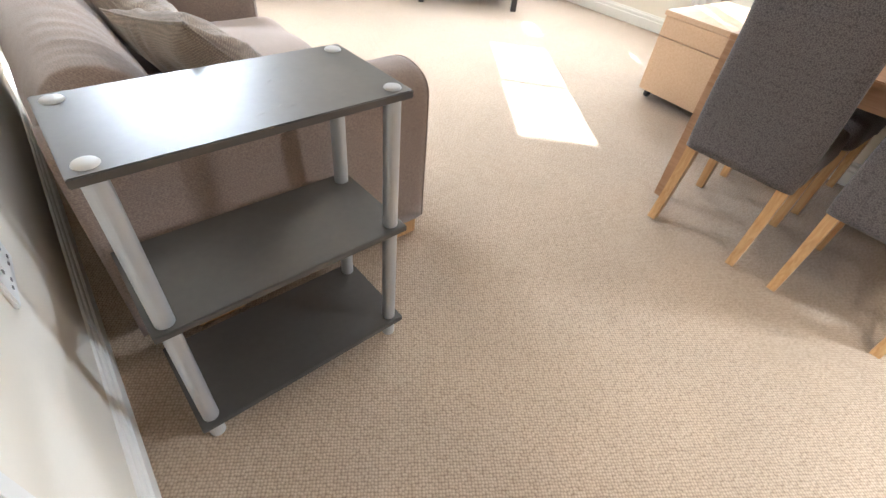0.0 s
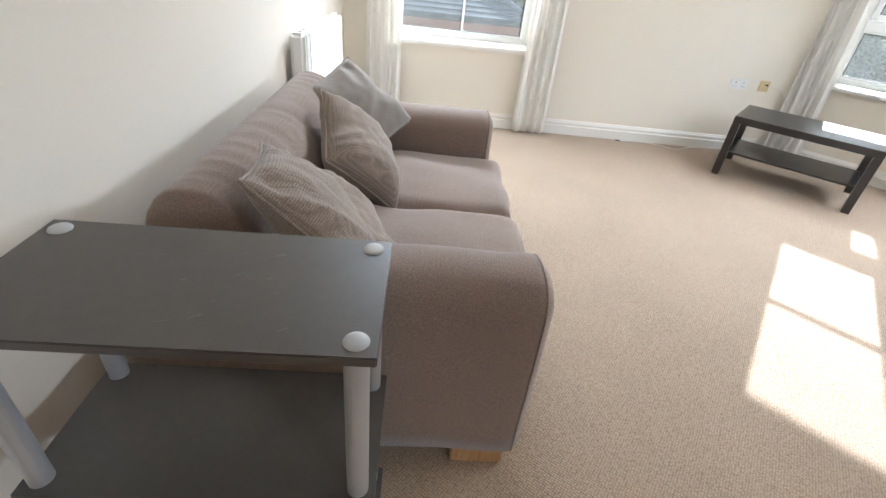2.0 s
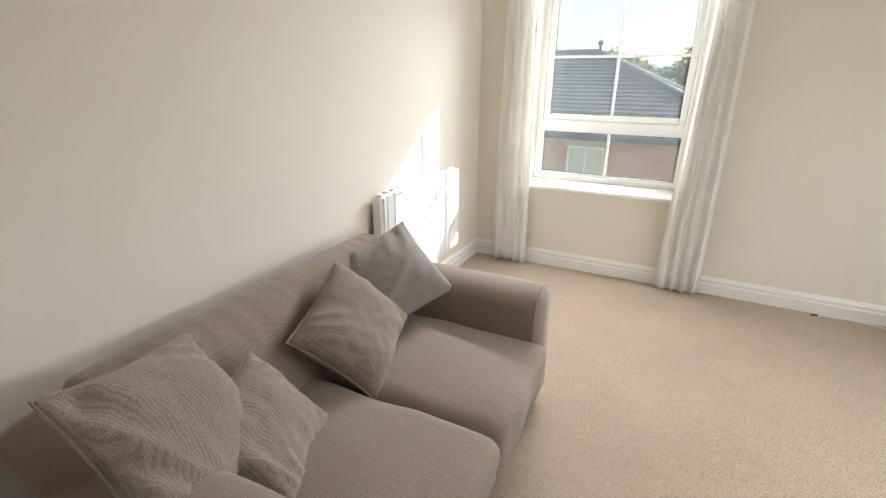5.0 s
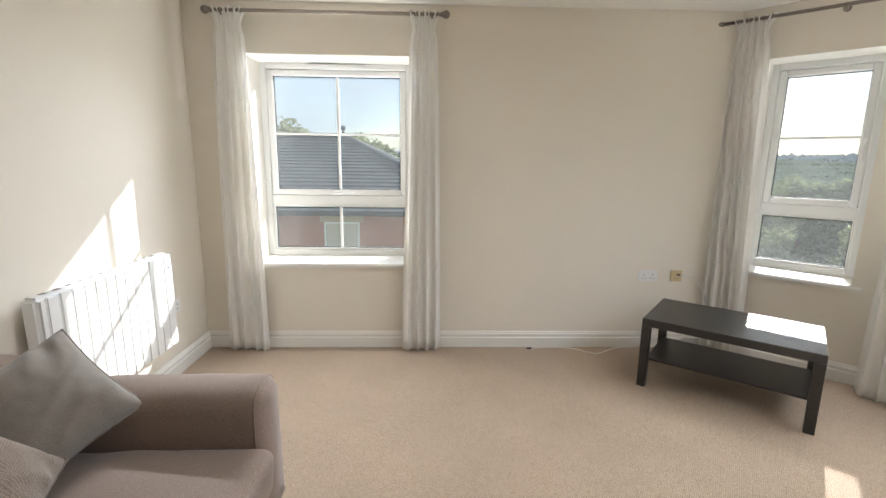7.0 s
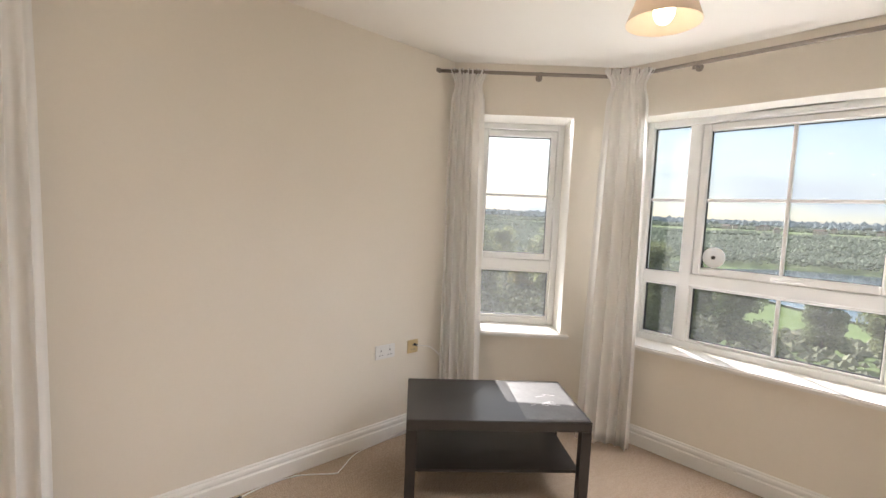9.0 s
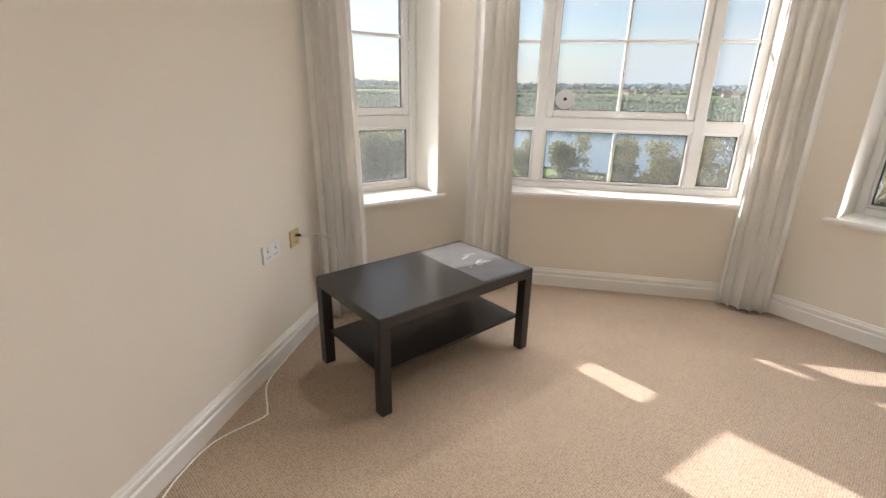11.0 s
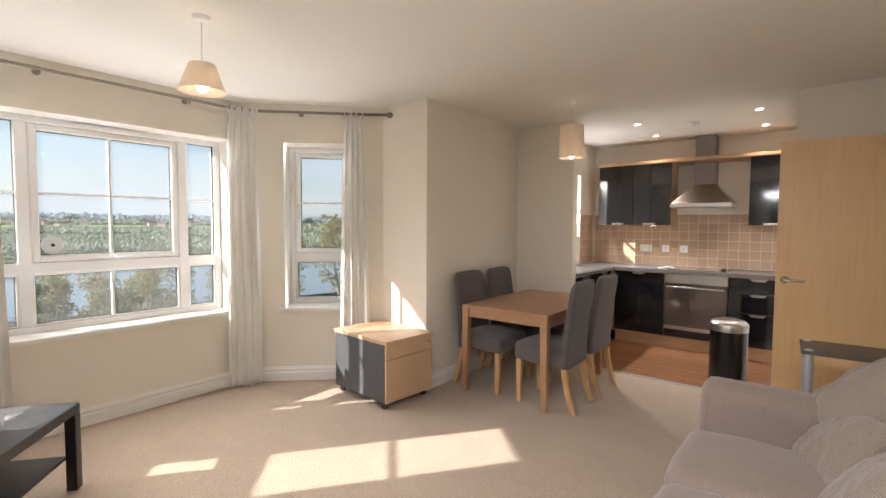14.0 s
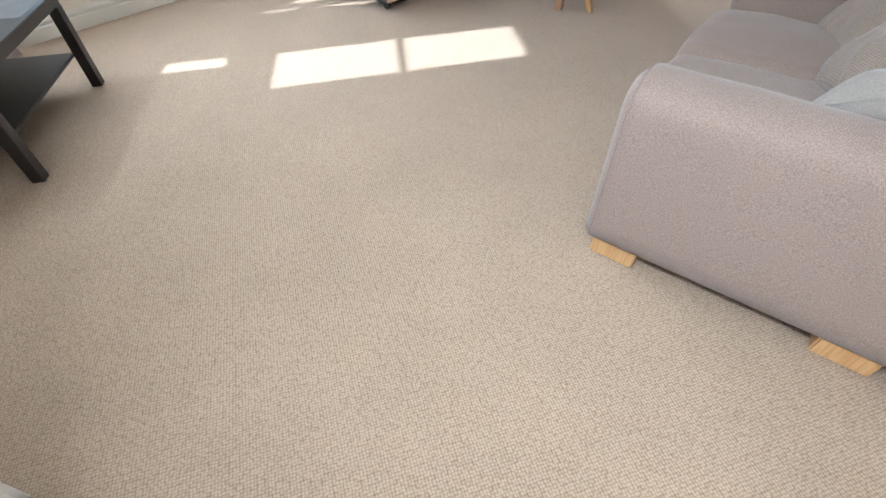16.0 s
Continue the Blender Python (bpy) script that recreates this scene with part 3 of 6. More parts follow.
# ---- curtains and rods ----
def curtain(head, hem, label, top, group, seed=0, folds=4):
    """A pinch-pleated drop of lined cloth: a gathered heading with a small frill, then broad soft folds that open towards the hem."""
    rng = random.Random(seed)
    a, b = Vector(head[0]), Vector(head[1])
    e, f_ = Vector(hem[0]), Vector(hem[1])
    d = (b - a).normalized()
    nrm = Vector((-d.y, d.x))
    c = (a + b) / 2
    nu, nz = 132, 44
    ph = [rng.uniform(0, 6.28) for _ in range(6)]
    # folds of uneven width
    cuts = [0.0]
    for _ in range(folds):
        cuts.append(cuts[-1] + rng.uniform(0.65, 1.35))
    cuts = [q / cuts[-1] for q in cuts]
    amp = [rng.uniform(0.65, 1.25) for _ in range(folds)]

    def fold(u):
        for k in range(folds):
            if u <= cuts[k + 1] or k == folds - 1:
                w = (u - cuts[k]) / (cuts[k + 1] - cuts[k])
                return k, w
    root = thing("curtain", Matrix.Translation((c.x, c.y, 0)), label, "curtain", group)
    bm = bmesh.new()
    layers = []
    for off in (-0.0025, 0.0025):
        grid = []
        for k in range(nz + 1):
            f = (k / nz) ** 1.35
            z = top + 0.045 - f * (top + 0.030)
            drop = f * f * (3 - 2 * f)
            p0, p1 = a.lerp(e, drop), b.lerp(f_, drop)
            tight = math.exp(-((f - 0.045) / 0.022) ** 2)
            frill = math.exp(-(f / 0.016) ** 2)
            mid = (p0 + p1) / 2
            span = (p1 - p0) * (0.90 + 0.20 * frill - 0.16 * tight + 0.10 * min(1, f * 4))
            row = []
            for i in range(nu + 1):
                u = i / nu
                kf_, w = fold(u)
                soft = min(1.0, f * 3.0)
                deep = (0.010 + 0.010 * soft) * (1 - 0.45 * tight) * amp[kf_]
                y = deep * (math.cos(2 * math.pi * w) * (1 - 0.25 * math.cos(2 * math.pi * w)))
                # gathers in the heading fade out below it
                g = math.exp(-(f / 0.05) ** 1.5)
                y += g * 0.010 * math.sin(u * 2 * math.pi * folds * 2.5 + ph[0]) + frill * 0.012 * math.sin(u * 2 * math.pi * folds * 1.7 + ph[1])
                y += 0.008 * soft * math.sin(5.0 * u + 2.5 * f + ph[2]) + 0.003 * math.sin(9 * f + 7 * u + ph[3])
                # the folds wander a little on the way down
                u2 = u + 0.035 * math.sin(2.4 * f + ph[4]) * math.sin(math.pi * u) + 0.02 * math.sin(2 * math.pi * w) * soft
                q = mid + span * (u2 - 0.5) + nrm * (y + off) - c
                row.append(bm.verts.new((q.x, q.y, z + (0.007 * math.sin(u * 2 * math.pi * folds + ph[1]) if k == 0 else 0.004 * math.sin(u * 9 + ph[5]) if k == nz else 0))))
            grid.append(row)
        layers.append(grid)
    for grid in layers:
        for r0, r1 in zip(grid, grid[1:]):
            for i in range(nu):
                bm.faces.new((r0[i], r0[i + 1], r1[i + 1], r1[i]))
    g0, g1 = layers
    for k in (0, nz):
        for i in range(nu):
            bm.faces.new((g0[k][i], g0[k][i + 1], g1[k][i + 1], g1[k][i]))
    for i in (0, nu):
        for k in range(nz):
            bm.faces.new((g0[k][i], g0[k + 1][i], g1[k + 1][i], g1[k][i]))
    part("drop", bm, CURTAIN, root, "cream lined cloth with pinch pleats", True)
    half = (b - a).length / 2
    for k in range(5):
        q = d * ((k / 4 * 2 - 1) * half * 0.8)
        bm = bmesh.new()
        bmesh.ops.create_cone(bm, cap_ends=False, segments=16, radius1=0.019, radius2=0.019, depth=0.004,
                              matrix=Matrix.Translation((q.x, q.y, top + 0.03)) @ d.to_3d().to_track_quat('Z', 'Y').to_matrix().to_4x4())
        part("ring", bm, ROD, root)
    return root


RZ = 2.335
G1, G2 = "curtains at the north window", "curtains of the bay"
off = -0.09
curtain(((0.225, off), (0.445, off)), ((0.185, off), (0.475, off)), "cream curtain drawn aside at the north window", RZ - 0.03, G1, 1, 4)
curtain(((1.505, off), (1.705, off)), ((1.455, off), (1.735, off)), "cream curtain drawn aside at the north window", RZ - 0.03, G1, 2, 4)
curtain((F2.at(-0.02, off), F2.at(0.21, off)), (F2.at(-0.01, off), F2.at(0.26, off)), "cream curtain drawn aside in the bay corner", RZ - 0.03, G2, 3, 5)
curtain(((4.31, -0.79), (4.45, -1.01)), ((4.29, -0.76), (4.43, -1.05)), "cream curtain hanging between two bay windows", RZ - 0.03, G2, 4, 5)
curtain(((4.47, -2.39), (4.38, -2.62)), ((4.465, -2.375), (4.375, -2.63)), "cream curtain hanging between two bay windows", RZ - 0.03, G2, 5, 5)
curtain((F4.at(0.86, off), F4.at(1.05, off)), (F4.at(0.82, off), F4.at(1.09, off)), "cream curtain drawn aside at the end of the bay", RZ - 0.03, G2, 6, 4)


def rod(pts, label, brackets):
    p0 = pts[0]
    root = thing("curtain_rod", Matrix.Translation(p0), label, "curtain rod")
    loc = [Vector(p) - Vector(p0) for p in pts]
    part("pole", tube(bmesh.new(), loc, 0.0115, 12), ROD, root, smooth=True)
    for e in (0, -1):
        d = (loc[e] - loc[1 if e == 0 else -2]).normalized()
        bm = bmesh.new()
        ball(bm, loc[e] + d * 0.02, 0.026)
        cyl(bm, loc[e] - d * 0.012, loc[e] + d * 0.004, 0.017)
        part("finial", bm, ROD, root, "round ball finial", True)
    for p in loc[1:-1]:
        if len(loc) > 3 and p != loc[2]:
            part("elbow", ball(bmesh.new(), p, 0.021), ROD, root, "round elbow joint", True)
    for x, y, ox, oy in brackets:
        q = Vector((x, y, p0[2])) - Vector(p0)
        o = Vector((ox, oy, 0))
        bm = bmesh.new()
        cyl(bm, q, q + o, 0.006, n=10)
        cyl(bm, q + o * 0.94, q + o * 0.995, 0.022, n=16)
        cyl(bm, q + Vector((0, 0, -0.03)), q + Vector((0, 0, 0.012)), 0.008, n=10)
        part("bracket", bm, ROD, root)


rod([(0.22, -0.09, RZ), (0.95, -0.09, RZ), (1.73, -0.09, RZ)], "pewter curtain rod with ball finials over the window", [(0.30, -0.09, 0, 0.09), (1.66, -0.09, 0, 0.09)])
bp = [F2.at(-0.10, off), F2.at(F2.len - 0.04, off), E.at(E.len / 2, off), F4.at(0.04, off), F4.at(F4.len + 0.04, off)]
o2 = F2.n * 0.09
o4 = F4.n * 0.09
rod([(*p, RZ) for p in bp], "pewter curtain rod bent round the bay", [(*F2.at(0.55, off), *o2), (*E.at(0.45, off), 0.09, 0), (*E.at(1.33, off), 0.09, 0), (*F4.at(0.5, off), *o4)])


# ---- door and frame ----
dr = new("door_1")
dr.matrix_world = pose(0.085, -4.755, 0, 0, 0, 2.5)
tagged(dr, "open oak veneer flush door with a chrome lever handle", "door", kind="structure")
part("leaf", bx(0, -0.02, 0.012, 0.82, 0.024, 2.0, 0.003), DOORWOOD, dr)
for side in (1, -1):
    y = 0.024 if side == 1 else -0.02
    bm = bmesh.new()
    cyl(bm, (0.765, y, 1.0), (0.765, y + side * 0.010, 1.0), 0.026, n=24)
    cyl(bm, (0.765, y, 1.0), (0.765, y + side * 0.052, 1.0), 0.010, n=16)
    tube(bm, curve_points([(0.765, y + side * 0.05, 1.0), (0.72, y + side * 0.054, 1.0), (0.65, y + side * 0.052, 0.999)], 5), 0.0095)
    part("door_handle", bm, CHROME, dr, "chrome lever on a round rose", True)
for z in (0.25, 1.0, 1.75):
    part("hinge", cyl(bmesh.new(), (-0.006, 0.026, z - 0.05), (-0.006, 0.026, z + 0.05), 0.007, n=12), CHROME, dr)

# lining and architrave of the doorway
bm = bmesh.new()
y0, y1 = YC + DOOR[0], YC + DOOR[1]
box(bm, -0.2, y0, 0, 0.002, y0 + 0.025, 2.02)
box(bm, -0.2, y1 - 0.025, 0, 0.002, y1, 2.02)
box(bm, -0.2, y0, 1.995, 0.002, y1, 2.02)
box(bm, 0.002, y1 - 0.012, 0, 0.018, y1 + 0.058, 2.078, 0.006)
box(bm, 0.002, y0 - 0.058, 0, 0.018, y0 + 0.012, 2.078, 0.006)
box(bm, 0.002, y0 + 0.012, 2.008, 0.018, y1 - 0.012, 2.078, 0.006)
box(bm, 0.016, y1 + 0.010, 0, 0.024, y1 + 0.040, 2.07, 0.006)
tagged(part("door_frame", bm, TRIM), "white moulded door lining and architrave", "trim", kind="structure")


# ---- sockets ----
def socket(m, w, h, label, material, gangs, switch=True):
    root = thing("wall_socket", m, label, "wall socket")
    part("plate", bx(-w / 2, -0.009, -h / 2, w / 2, 0, h / 2, 0.003), material, root)
    for k in range(gangs):
        c = (k - (gangs - 1) / 2) * (w / gangs) * 0.9
        for u0, v0, u1, v1 in ((-0.003, 0.004, 0.003, 0.014), (-0.014, -0.022, -0.007, -0.017), (0.007, -0.022, 0.014, -0.017)):
            part("pin_hole", bx(c + u0, -0.0105, v0, c + u1, -0.0085, v1), PINHOLE, root)
        if switch:
            part("switch", bx(c - 0.007, -0.014, 0.016, c + 0.007, -0.008, 0.032, 0.002), material, root)
    return root


socket(N.matrix(3.298, 0.567), 0.146, 0.086, "white double socket low on the cream wall", SOCKET, 2)
s2 = socket(N.matrix(3.515, 0.565), 0.086, 0.086, "yellowed aerial socket with a white lead plugged in", YELLOWED, 1, False)
part("plug", cyl(bmesh.new(), (0.012, -0.035, 0.012), (0.012, -0.006, 0.012), 0.007, n=12), BLACKP, s2, "black coaxial plug")
socket(W.matrix(1.45, 0.60), 0.146, 0.086, "white double socket beside the shelf unit", SOCKET, 2)
socket(W.matrix(W.len - 0.40, 0.45), 0.086, 0.086, "white heater switch on the wall", SOCKET, 1)
socket(CA.matrix(CA.len - 0.18, 0.56), 0.146, 0.086, "white double socket behind the pedestal", SOCKET, 2)

# aerial lead
lead = thing("aerial_lead", Matrix.Identity(4), "thin white aerial lead trailing from the socket to the carpet", "cable")
pts = curve_points([(3.527, -0.035, 0.577), (3.585, -0.12, 0.568), (3.635, -0.19, 0.45), (3.61, -0.17, 0.22), (3.52, -0.07, 0.07), (3.30, -0.03, 0.012), (3.09, -0.045, 0.005), (2.93, -0.14, 0.005),
                    (2.88, -0.15, 0.005), (2.72, -0.05, 0.005), (2.55, -0.035, 0.005), (2.42, -0.055, 0.005)], 12)
part("cord", tube(bmesh.new(), pts, 0.0035, 7), CABLE, lead, smooth=True)
part("plug", cyl(bmesh.new(), (2.43, -0.055, 0.007), (2.395, -0.06, 0.007), 0.0065, n=10), BLACKP, lead, "small black plug")


# ---- radiator ----
rad = thing("radiator", Matrix.Translation((0, -1.08, 0.0)), "white electric panel radiator with vertical ribs on the wall", "radiator")
part("body", bx(0.03, -0.46, 0.27, 0.098, 0.50, 0.845, 0.02, 3), RADWHITE, rad)
n = 12
for k in range(n):
    a = -0.415 + k * (0.825 / n)
    part("rib", bx(0.090, a + 0.0018, 0.278, 0.105, a + 0.825 / n - 0.0018, 0.838, 0.005, 2), RADWHITE, rad)
    part("grille", bx(0.052, a + 0.020, 0.843, 0.072, a + 0.050, 0.8465), PINHOLE, rad, "dark top air slot")
part("end_cap", bx(0.028, -0.464, 0.268, 0.106, -0.4165, 0.848, 0.018, 3), RADWHITE, rad, "smooth rounded white end cap")
part("control_panel", bx(0.088, 0.414, 0.275, 0.104, 0.496, 0.84, 0.012, 3), RADWHITE, rad)
part("display", bx(0.1035, 0.445, 0.755, 0.1055, 0.470, 0.763), mat("blue_display", (0.05, 0.08, 0.25), 0.2), rad, "small blue display")
for z in (0.4, 0.7):
    part("bracket", bx(0, -0.3, z, 0.032, -0.26, z + 0.05), CAP, rad)
    part("bracket", bx(0, 0.26, z, 0.032, 0.30, z + 0.05), CAP, rad)


# ---- coffee table ----
ct = thing("coffee_table", pose(3.507, -0.695, 0, 0, 0, -39.2), "black-brown wooden coffee table with a lower shelf and dusty top", "table")
part("tabletop", bx(-0.45, -0.275, 0.40, 0.45, 0.275, 0.45, 0.003), TABLETOP, ct)
for sx in (-1, 1):
    for sy in (-1, 1):
        part("leg", bx(sx * 0.45, sy * 0.275, 0, sx * 0.40, sy * 0.225, 0.4, 0.002), BLACKWOOD, ct)
part("shelf", bx(-0.42, -0.225, 0.165, 0.42, 0.225, 0.180, 0.002), BLACKWOOD, ct)
# the sun patch on the dusty top, painted as a paler sheet
part("sun_patch", bx(0.13, -0.25, 0.4502, 0.435, 0.245, 0.4506), mat("pale_sun_patch", (0.095, 0.092, 0.088), 0.45, var=0.4, scale=14, fine=0.3, fine_scale=70), ct, "pale sun patch painted on the dusty top")
bm = bmesh.new()
rng = random.Random(5)
for k in range(9):
    u, v, a = rng.uniform(0.19, 0.33), rng.uniform(-0.08, 0.08), rng.uniform(-0.6, 0.6)
    box(bm, -0.035, -0.003, 0.4507, 0.035, 0.003, 0.4511, turn=Matrix.Translation((u, v, 0)) @ Matrix.Rotation(a, 4, 'Z') @ Matrix.Diagonal((rng.uniform(0.3, 1), rng.uniform(0.5, 2.0), 1, 1)))
tagged(part("scuff", bm, mat("white_scuff", (0.36, 0.35, 0.34), 0.7, var=0.3, scale=40), ct, "pale scuff marks"), kind="stuff")

# ---- shelf unit ----
su = thing("shelf_unit", pose(0.438, -3.460, 0, 0, 0, 2), "black three-tier shelf unit with silver tube posts, scratched top", "shelf unit")
for k, z in enumerate((0.060, 0.420, 0.776)):
    part("shelf", bx(-0.297, -0.147, z, 0.297, 0.147, z + 0.017, 0.002), SHELFWOOD, su, "scratched black shelf board" if k == 2 else "")
for sx in (-1, 1):
    for sy in (-1, 1):
        x, y = sx * 0.266, sy * 0.116
        part("foot", cyl(bmesh.new(), (x, y, 0), (x, y, 0.060), 0.019, n=20), CAP, su)
        for za, zb in ((0.077, 0.420), (0.437, 0.776)):
            part("post", cyl(bmesh.new(), (x, y, za), (x, y, zb), 0.019, n=24), SILVER, su, smooth=False)
        part("cap", lathe(bmesh.new(), [(0.0001, 0.005), (0.011, 0.0047), (0.017, 0.003), (0.019, 0.0)], 24, (x, y, 0.793)), CAP, su, "round grey screw cap", True)
bm = bmesh.new()
for k in range(22):
    u, v, a = rng.gauss(0.0, 0.10), rng.gauss(0.0, 0.05), rng.uniform(0.2, 0.9)
    box(bm, -0.012, -0.0011, 0.7932, 0.012, 0.0011, 0.7935, turn=Matrix.Translation((max(-0.25, min(0.25, u)), max(-0.1, min(0.1, v)), 0)) @ Matrix.Rotation(a, 4, 'Z') @ Matrix.Diagonal((rng.uniform(0.3, 1.0), rng.uniform(0.4, 1.5), 1, 1)))
tagged(part("scratches", bm, mat("pale_scratch", (0.15, 0.14, 0.13), 0.7, var=0.3, scale=60), su, "pale scratches"), kind="stuff")


# ---- sofa ----
def soft(bm, lo, hi, bev, puff=0.0, seg=4, cuts=6, lumps=0.004, seed=0):
    """A padded block: rounded, slightly crowned on top and uneven."""
    sub = bmesh.new()
    bmesh.ops.create_cube(sub, size=1)
    bmesh.ops.subdivide_edges(sub, edges=sub.edges[:], cuts=cuts, use_grid_fill=True)
    lo, hi = Vector(lo), Vector(hi)
    c, h = (lo + hi) / 2, (hi - lo) / 2
    for v in sub.verts:
        p = Vector((v.co.x * 2 * h.x, v.co.y * 2 * h.y, v.co.z * 2 * h.z))
        q = Vector([max(-(h[i] - bev), min(h[i] - bev, p[i])) for i in range(3)])
        r = p - q
        if r.length > 1e-6:
            p = q + r.normalized() * min(bev, r.length if r.length < bev else bev)
        u, w = p.x / h.x, p.y / h.y
        if p.z > 0:
            p.z += puff * (1 - u * u) * (1 - w * w)
        p += Vector((noise.noise(p * 5 + Vector((seed, 0, 0))), noise.noise(p * 5 + Vector((0, seed, 3))), noise.noise(p * 6 + Vector((3, 0, seed))))) * lumps
        v.co = p + c
    me = bpy.data.meshes.new("tmp")
    sub.to_mesh(me)
    sub.free()
    bm.from_mesh(me)
    bpy.data.meshes.remove(me)
    return bm


def arm(x0, x1, y0, y1, z0, z1, seed):
    """A sofa arm: flat sides, full rounded top, rounded front edge."""
    bm = bmesh.new()
    n, m = 40, 30
    rings = []
    w = (y1 - y0) / 2
    c = (y0 + y1) / 2
    for i in range(n + 1):
        t = i / n
        x = x0 + (x1 - x0) * t
        e = max(0.0, 1 - (x1 - x) / 0.05)
        shrink = 0.035 * (1 - math.sqrt(max(0, 1 - e * e)))
        rg = []
        for k in range(m + 1):
            f = k / m
            a = f * 2 - 1
            # broad, squarish crown over straight sides
            if abs(a) > 0.55:
                s = (1 - abs(a)) / 0.45
                y = math.copysign(w - shrink + 0.012 * (1 - s), a)
                z = z0 + (z1 - w * 0.8 - z0) * s
            else:
                th = (a / 0.55) * math.pi / 2
                y = (w - shrink) * math.sin(th)
                z = z1 - w * 0.8 + (w * 0.8 - shrink) * max(0.0, math.cos(th)) ** 0.72
            p = Vector((x, c + y, z))
            rg.append(bm.verts.new(p + Vector((0, 1, 1)) * 0.004 * noise.noise(p * 6 + Vector((seed, 0, 0)))))
        rings.append(rg)
    for a, b in zip(rings, rings[1:]):
        for k in range(m):
            bm.faces.new((a[k], a[k + 1], b[k + 1], b[k]))
    for rg in (rings[0], rings[-1]):
        bm.faces.new(rg)
    for a, b in zip(rings, rings[1:]):
        bm.faces.new((a[0], b[0], b[-1], a[-1]))
    seam = [bm_co for bm_co in (v.co.copy() for v in rings[-2])]
    return bm, seam


SY0, SY1, SX = -3.225, -1.635, 1.068
sofa = thing("sofa", Matrix.Translation((SX, SY1, 0)) @ Matrix.Rotation(radians(1.4), 4, 'Z') @ Matrix.Translation((-SX, -SY1, 0)), "taupe ribbed fabric two-seat sofa against the cream wall", "sofa")
AW = 0.235
for ya, yb, zt, sd_ in ((SY0, SY0 + AW, 0.640, 1), (SY1 - AW, SY1, 0.618, 2)):
    bm, seam = arm(0.07, SX, ya, yb, 0.085, zt, sd_)
    am = part("arm", bm, SOFA, sofa, smooth=True)
    part("piping", tube(bmesh.new(), seam, 0.003, 6), SOFA, am)
part("base", bx(0.10, SY0 + AW - 0.02, 0.085, SX - 0.02, SY1 - AW + 0.02, 0.26, 0.02), SOFA, sofa)
ym = (SY0 + SY1) / 2
for k, (a, b) in enumerate(((SY0 + AW - 0.004, ym - 0.003), (ym + 0.003, SY1 - AW + 0.004))):
    part("seat_cushion", soft(bmesh.new(), (0.30, a, 0.245), (SX + 0.045, b, 0.425), 0.05, 0.03, cuts=24, lumps=0.014, seed=k * 7), SOFA, sofa, smooth=True)
# the back leans and is rounded along its top
bm = bmesh.new()
nb, mb = 110, 26
rows_b = []
for i in range(nb + 1):
    t = i / nb
    y = SY0 + 0.155 + (SY1 - SY0 - 0.28) * t
    endf = min(1, min(t, 1 - t) / 0.022)
    rd = 1 - math.sqrt(max(0, 1 - (1 - endf) ** 2))
    rg = []
    prof = [(0.07, 0.10), (0.055, 0.35), (0.06, 0.57), (0.085, 0.675), (0.14, 0.735), (0.21, 0.74), (0.275, 0.715), (0.325, 0.65), (0.375, 0.55), (0.42, 0.44), (0.44, 0.33), (0.44, 0.20)]
    for x, z in prof:
        p = Vector((0.23 + (x - 0.23) * (1 - 0.25 * rd), y, z - (0.05 * rd if z > 0.6 else 0)))
        rg.append(bm.verts.new(p + Vector((1, 0, 1)) * 0.008 * noise.noise(p * 5.5) + Vector((1, 0, 1)) * 0.0035 * (0.5 - abs(noise.noise(Vector((p.x * 5, p.y * 17 + p.z * 4, p.z * 2)))) * 2)))
    rows_b.append(rg)
for a, b in zip(rows_b, rows_b[1:]):
    for k in range(len(a) - 1):
        bm.faces.new((a[k], a[k + 1], b[k + 1], b[k]))
bm.faces.new(rows_b[0])
bm.faces.new(rows_b[-1])
back = part("backrest", bm, SOFA, sofa, smooth=True)
sm = back.modifiers.new("round", 'SUBSURF')
sm.levels = sm.render_levels = 1
for x in (0.20, SX - 0.19):
    for y in (SY0 + 0.006, SY1 - 0.096):
        bm = bmesh.new()
        box(bm, x, y, 0.0, x + 0.15, y + 0.09, 0.088, 0.006)
        part("foot", bm, OAKLEG, sofa, "light wooden block foot")


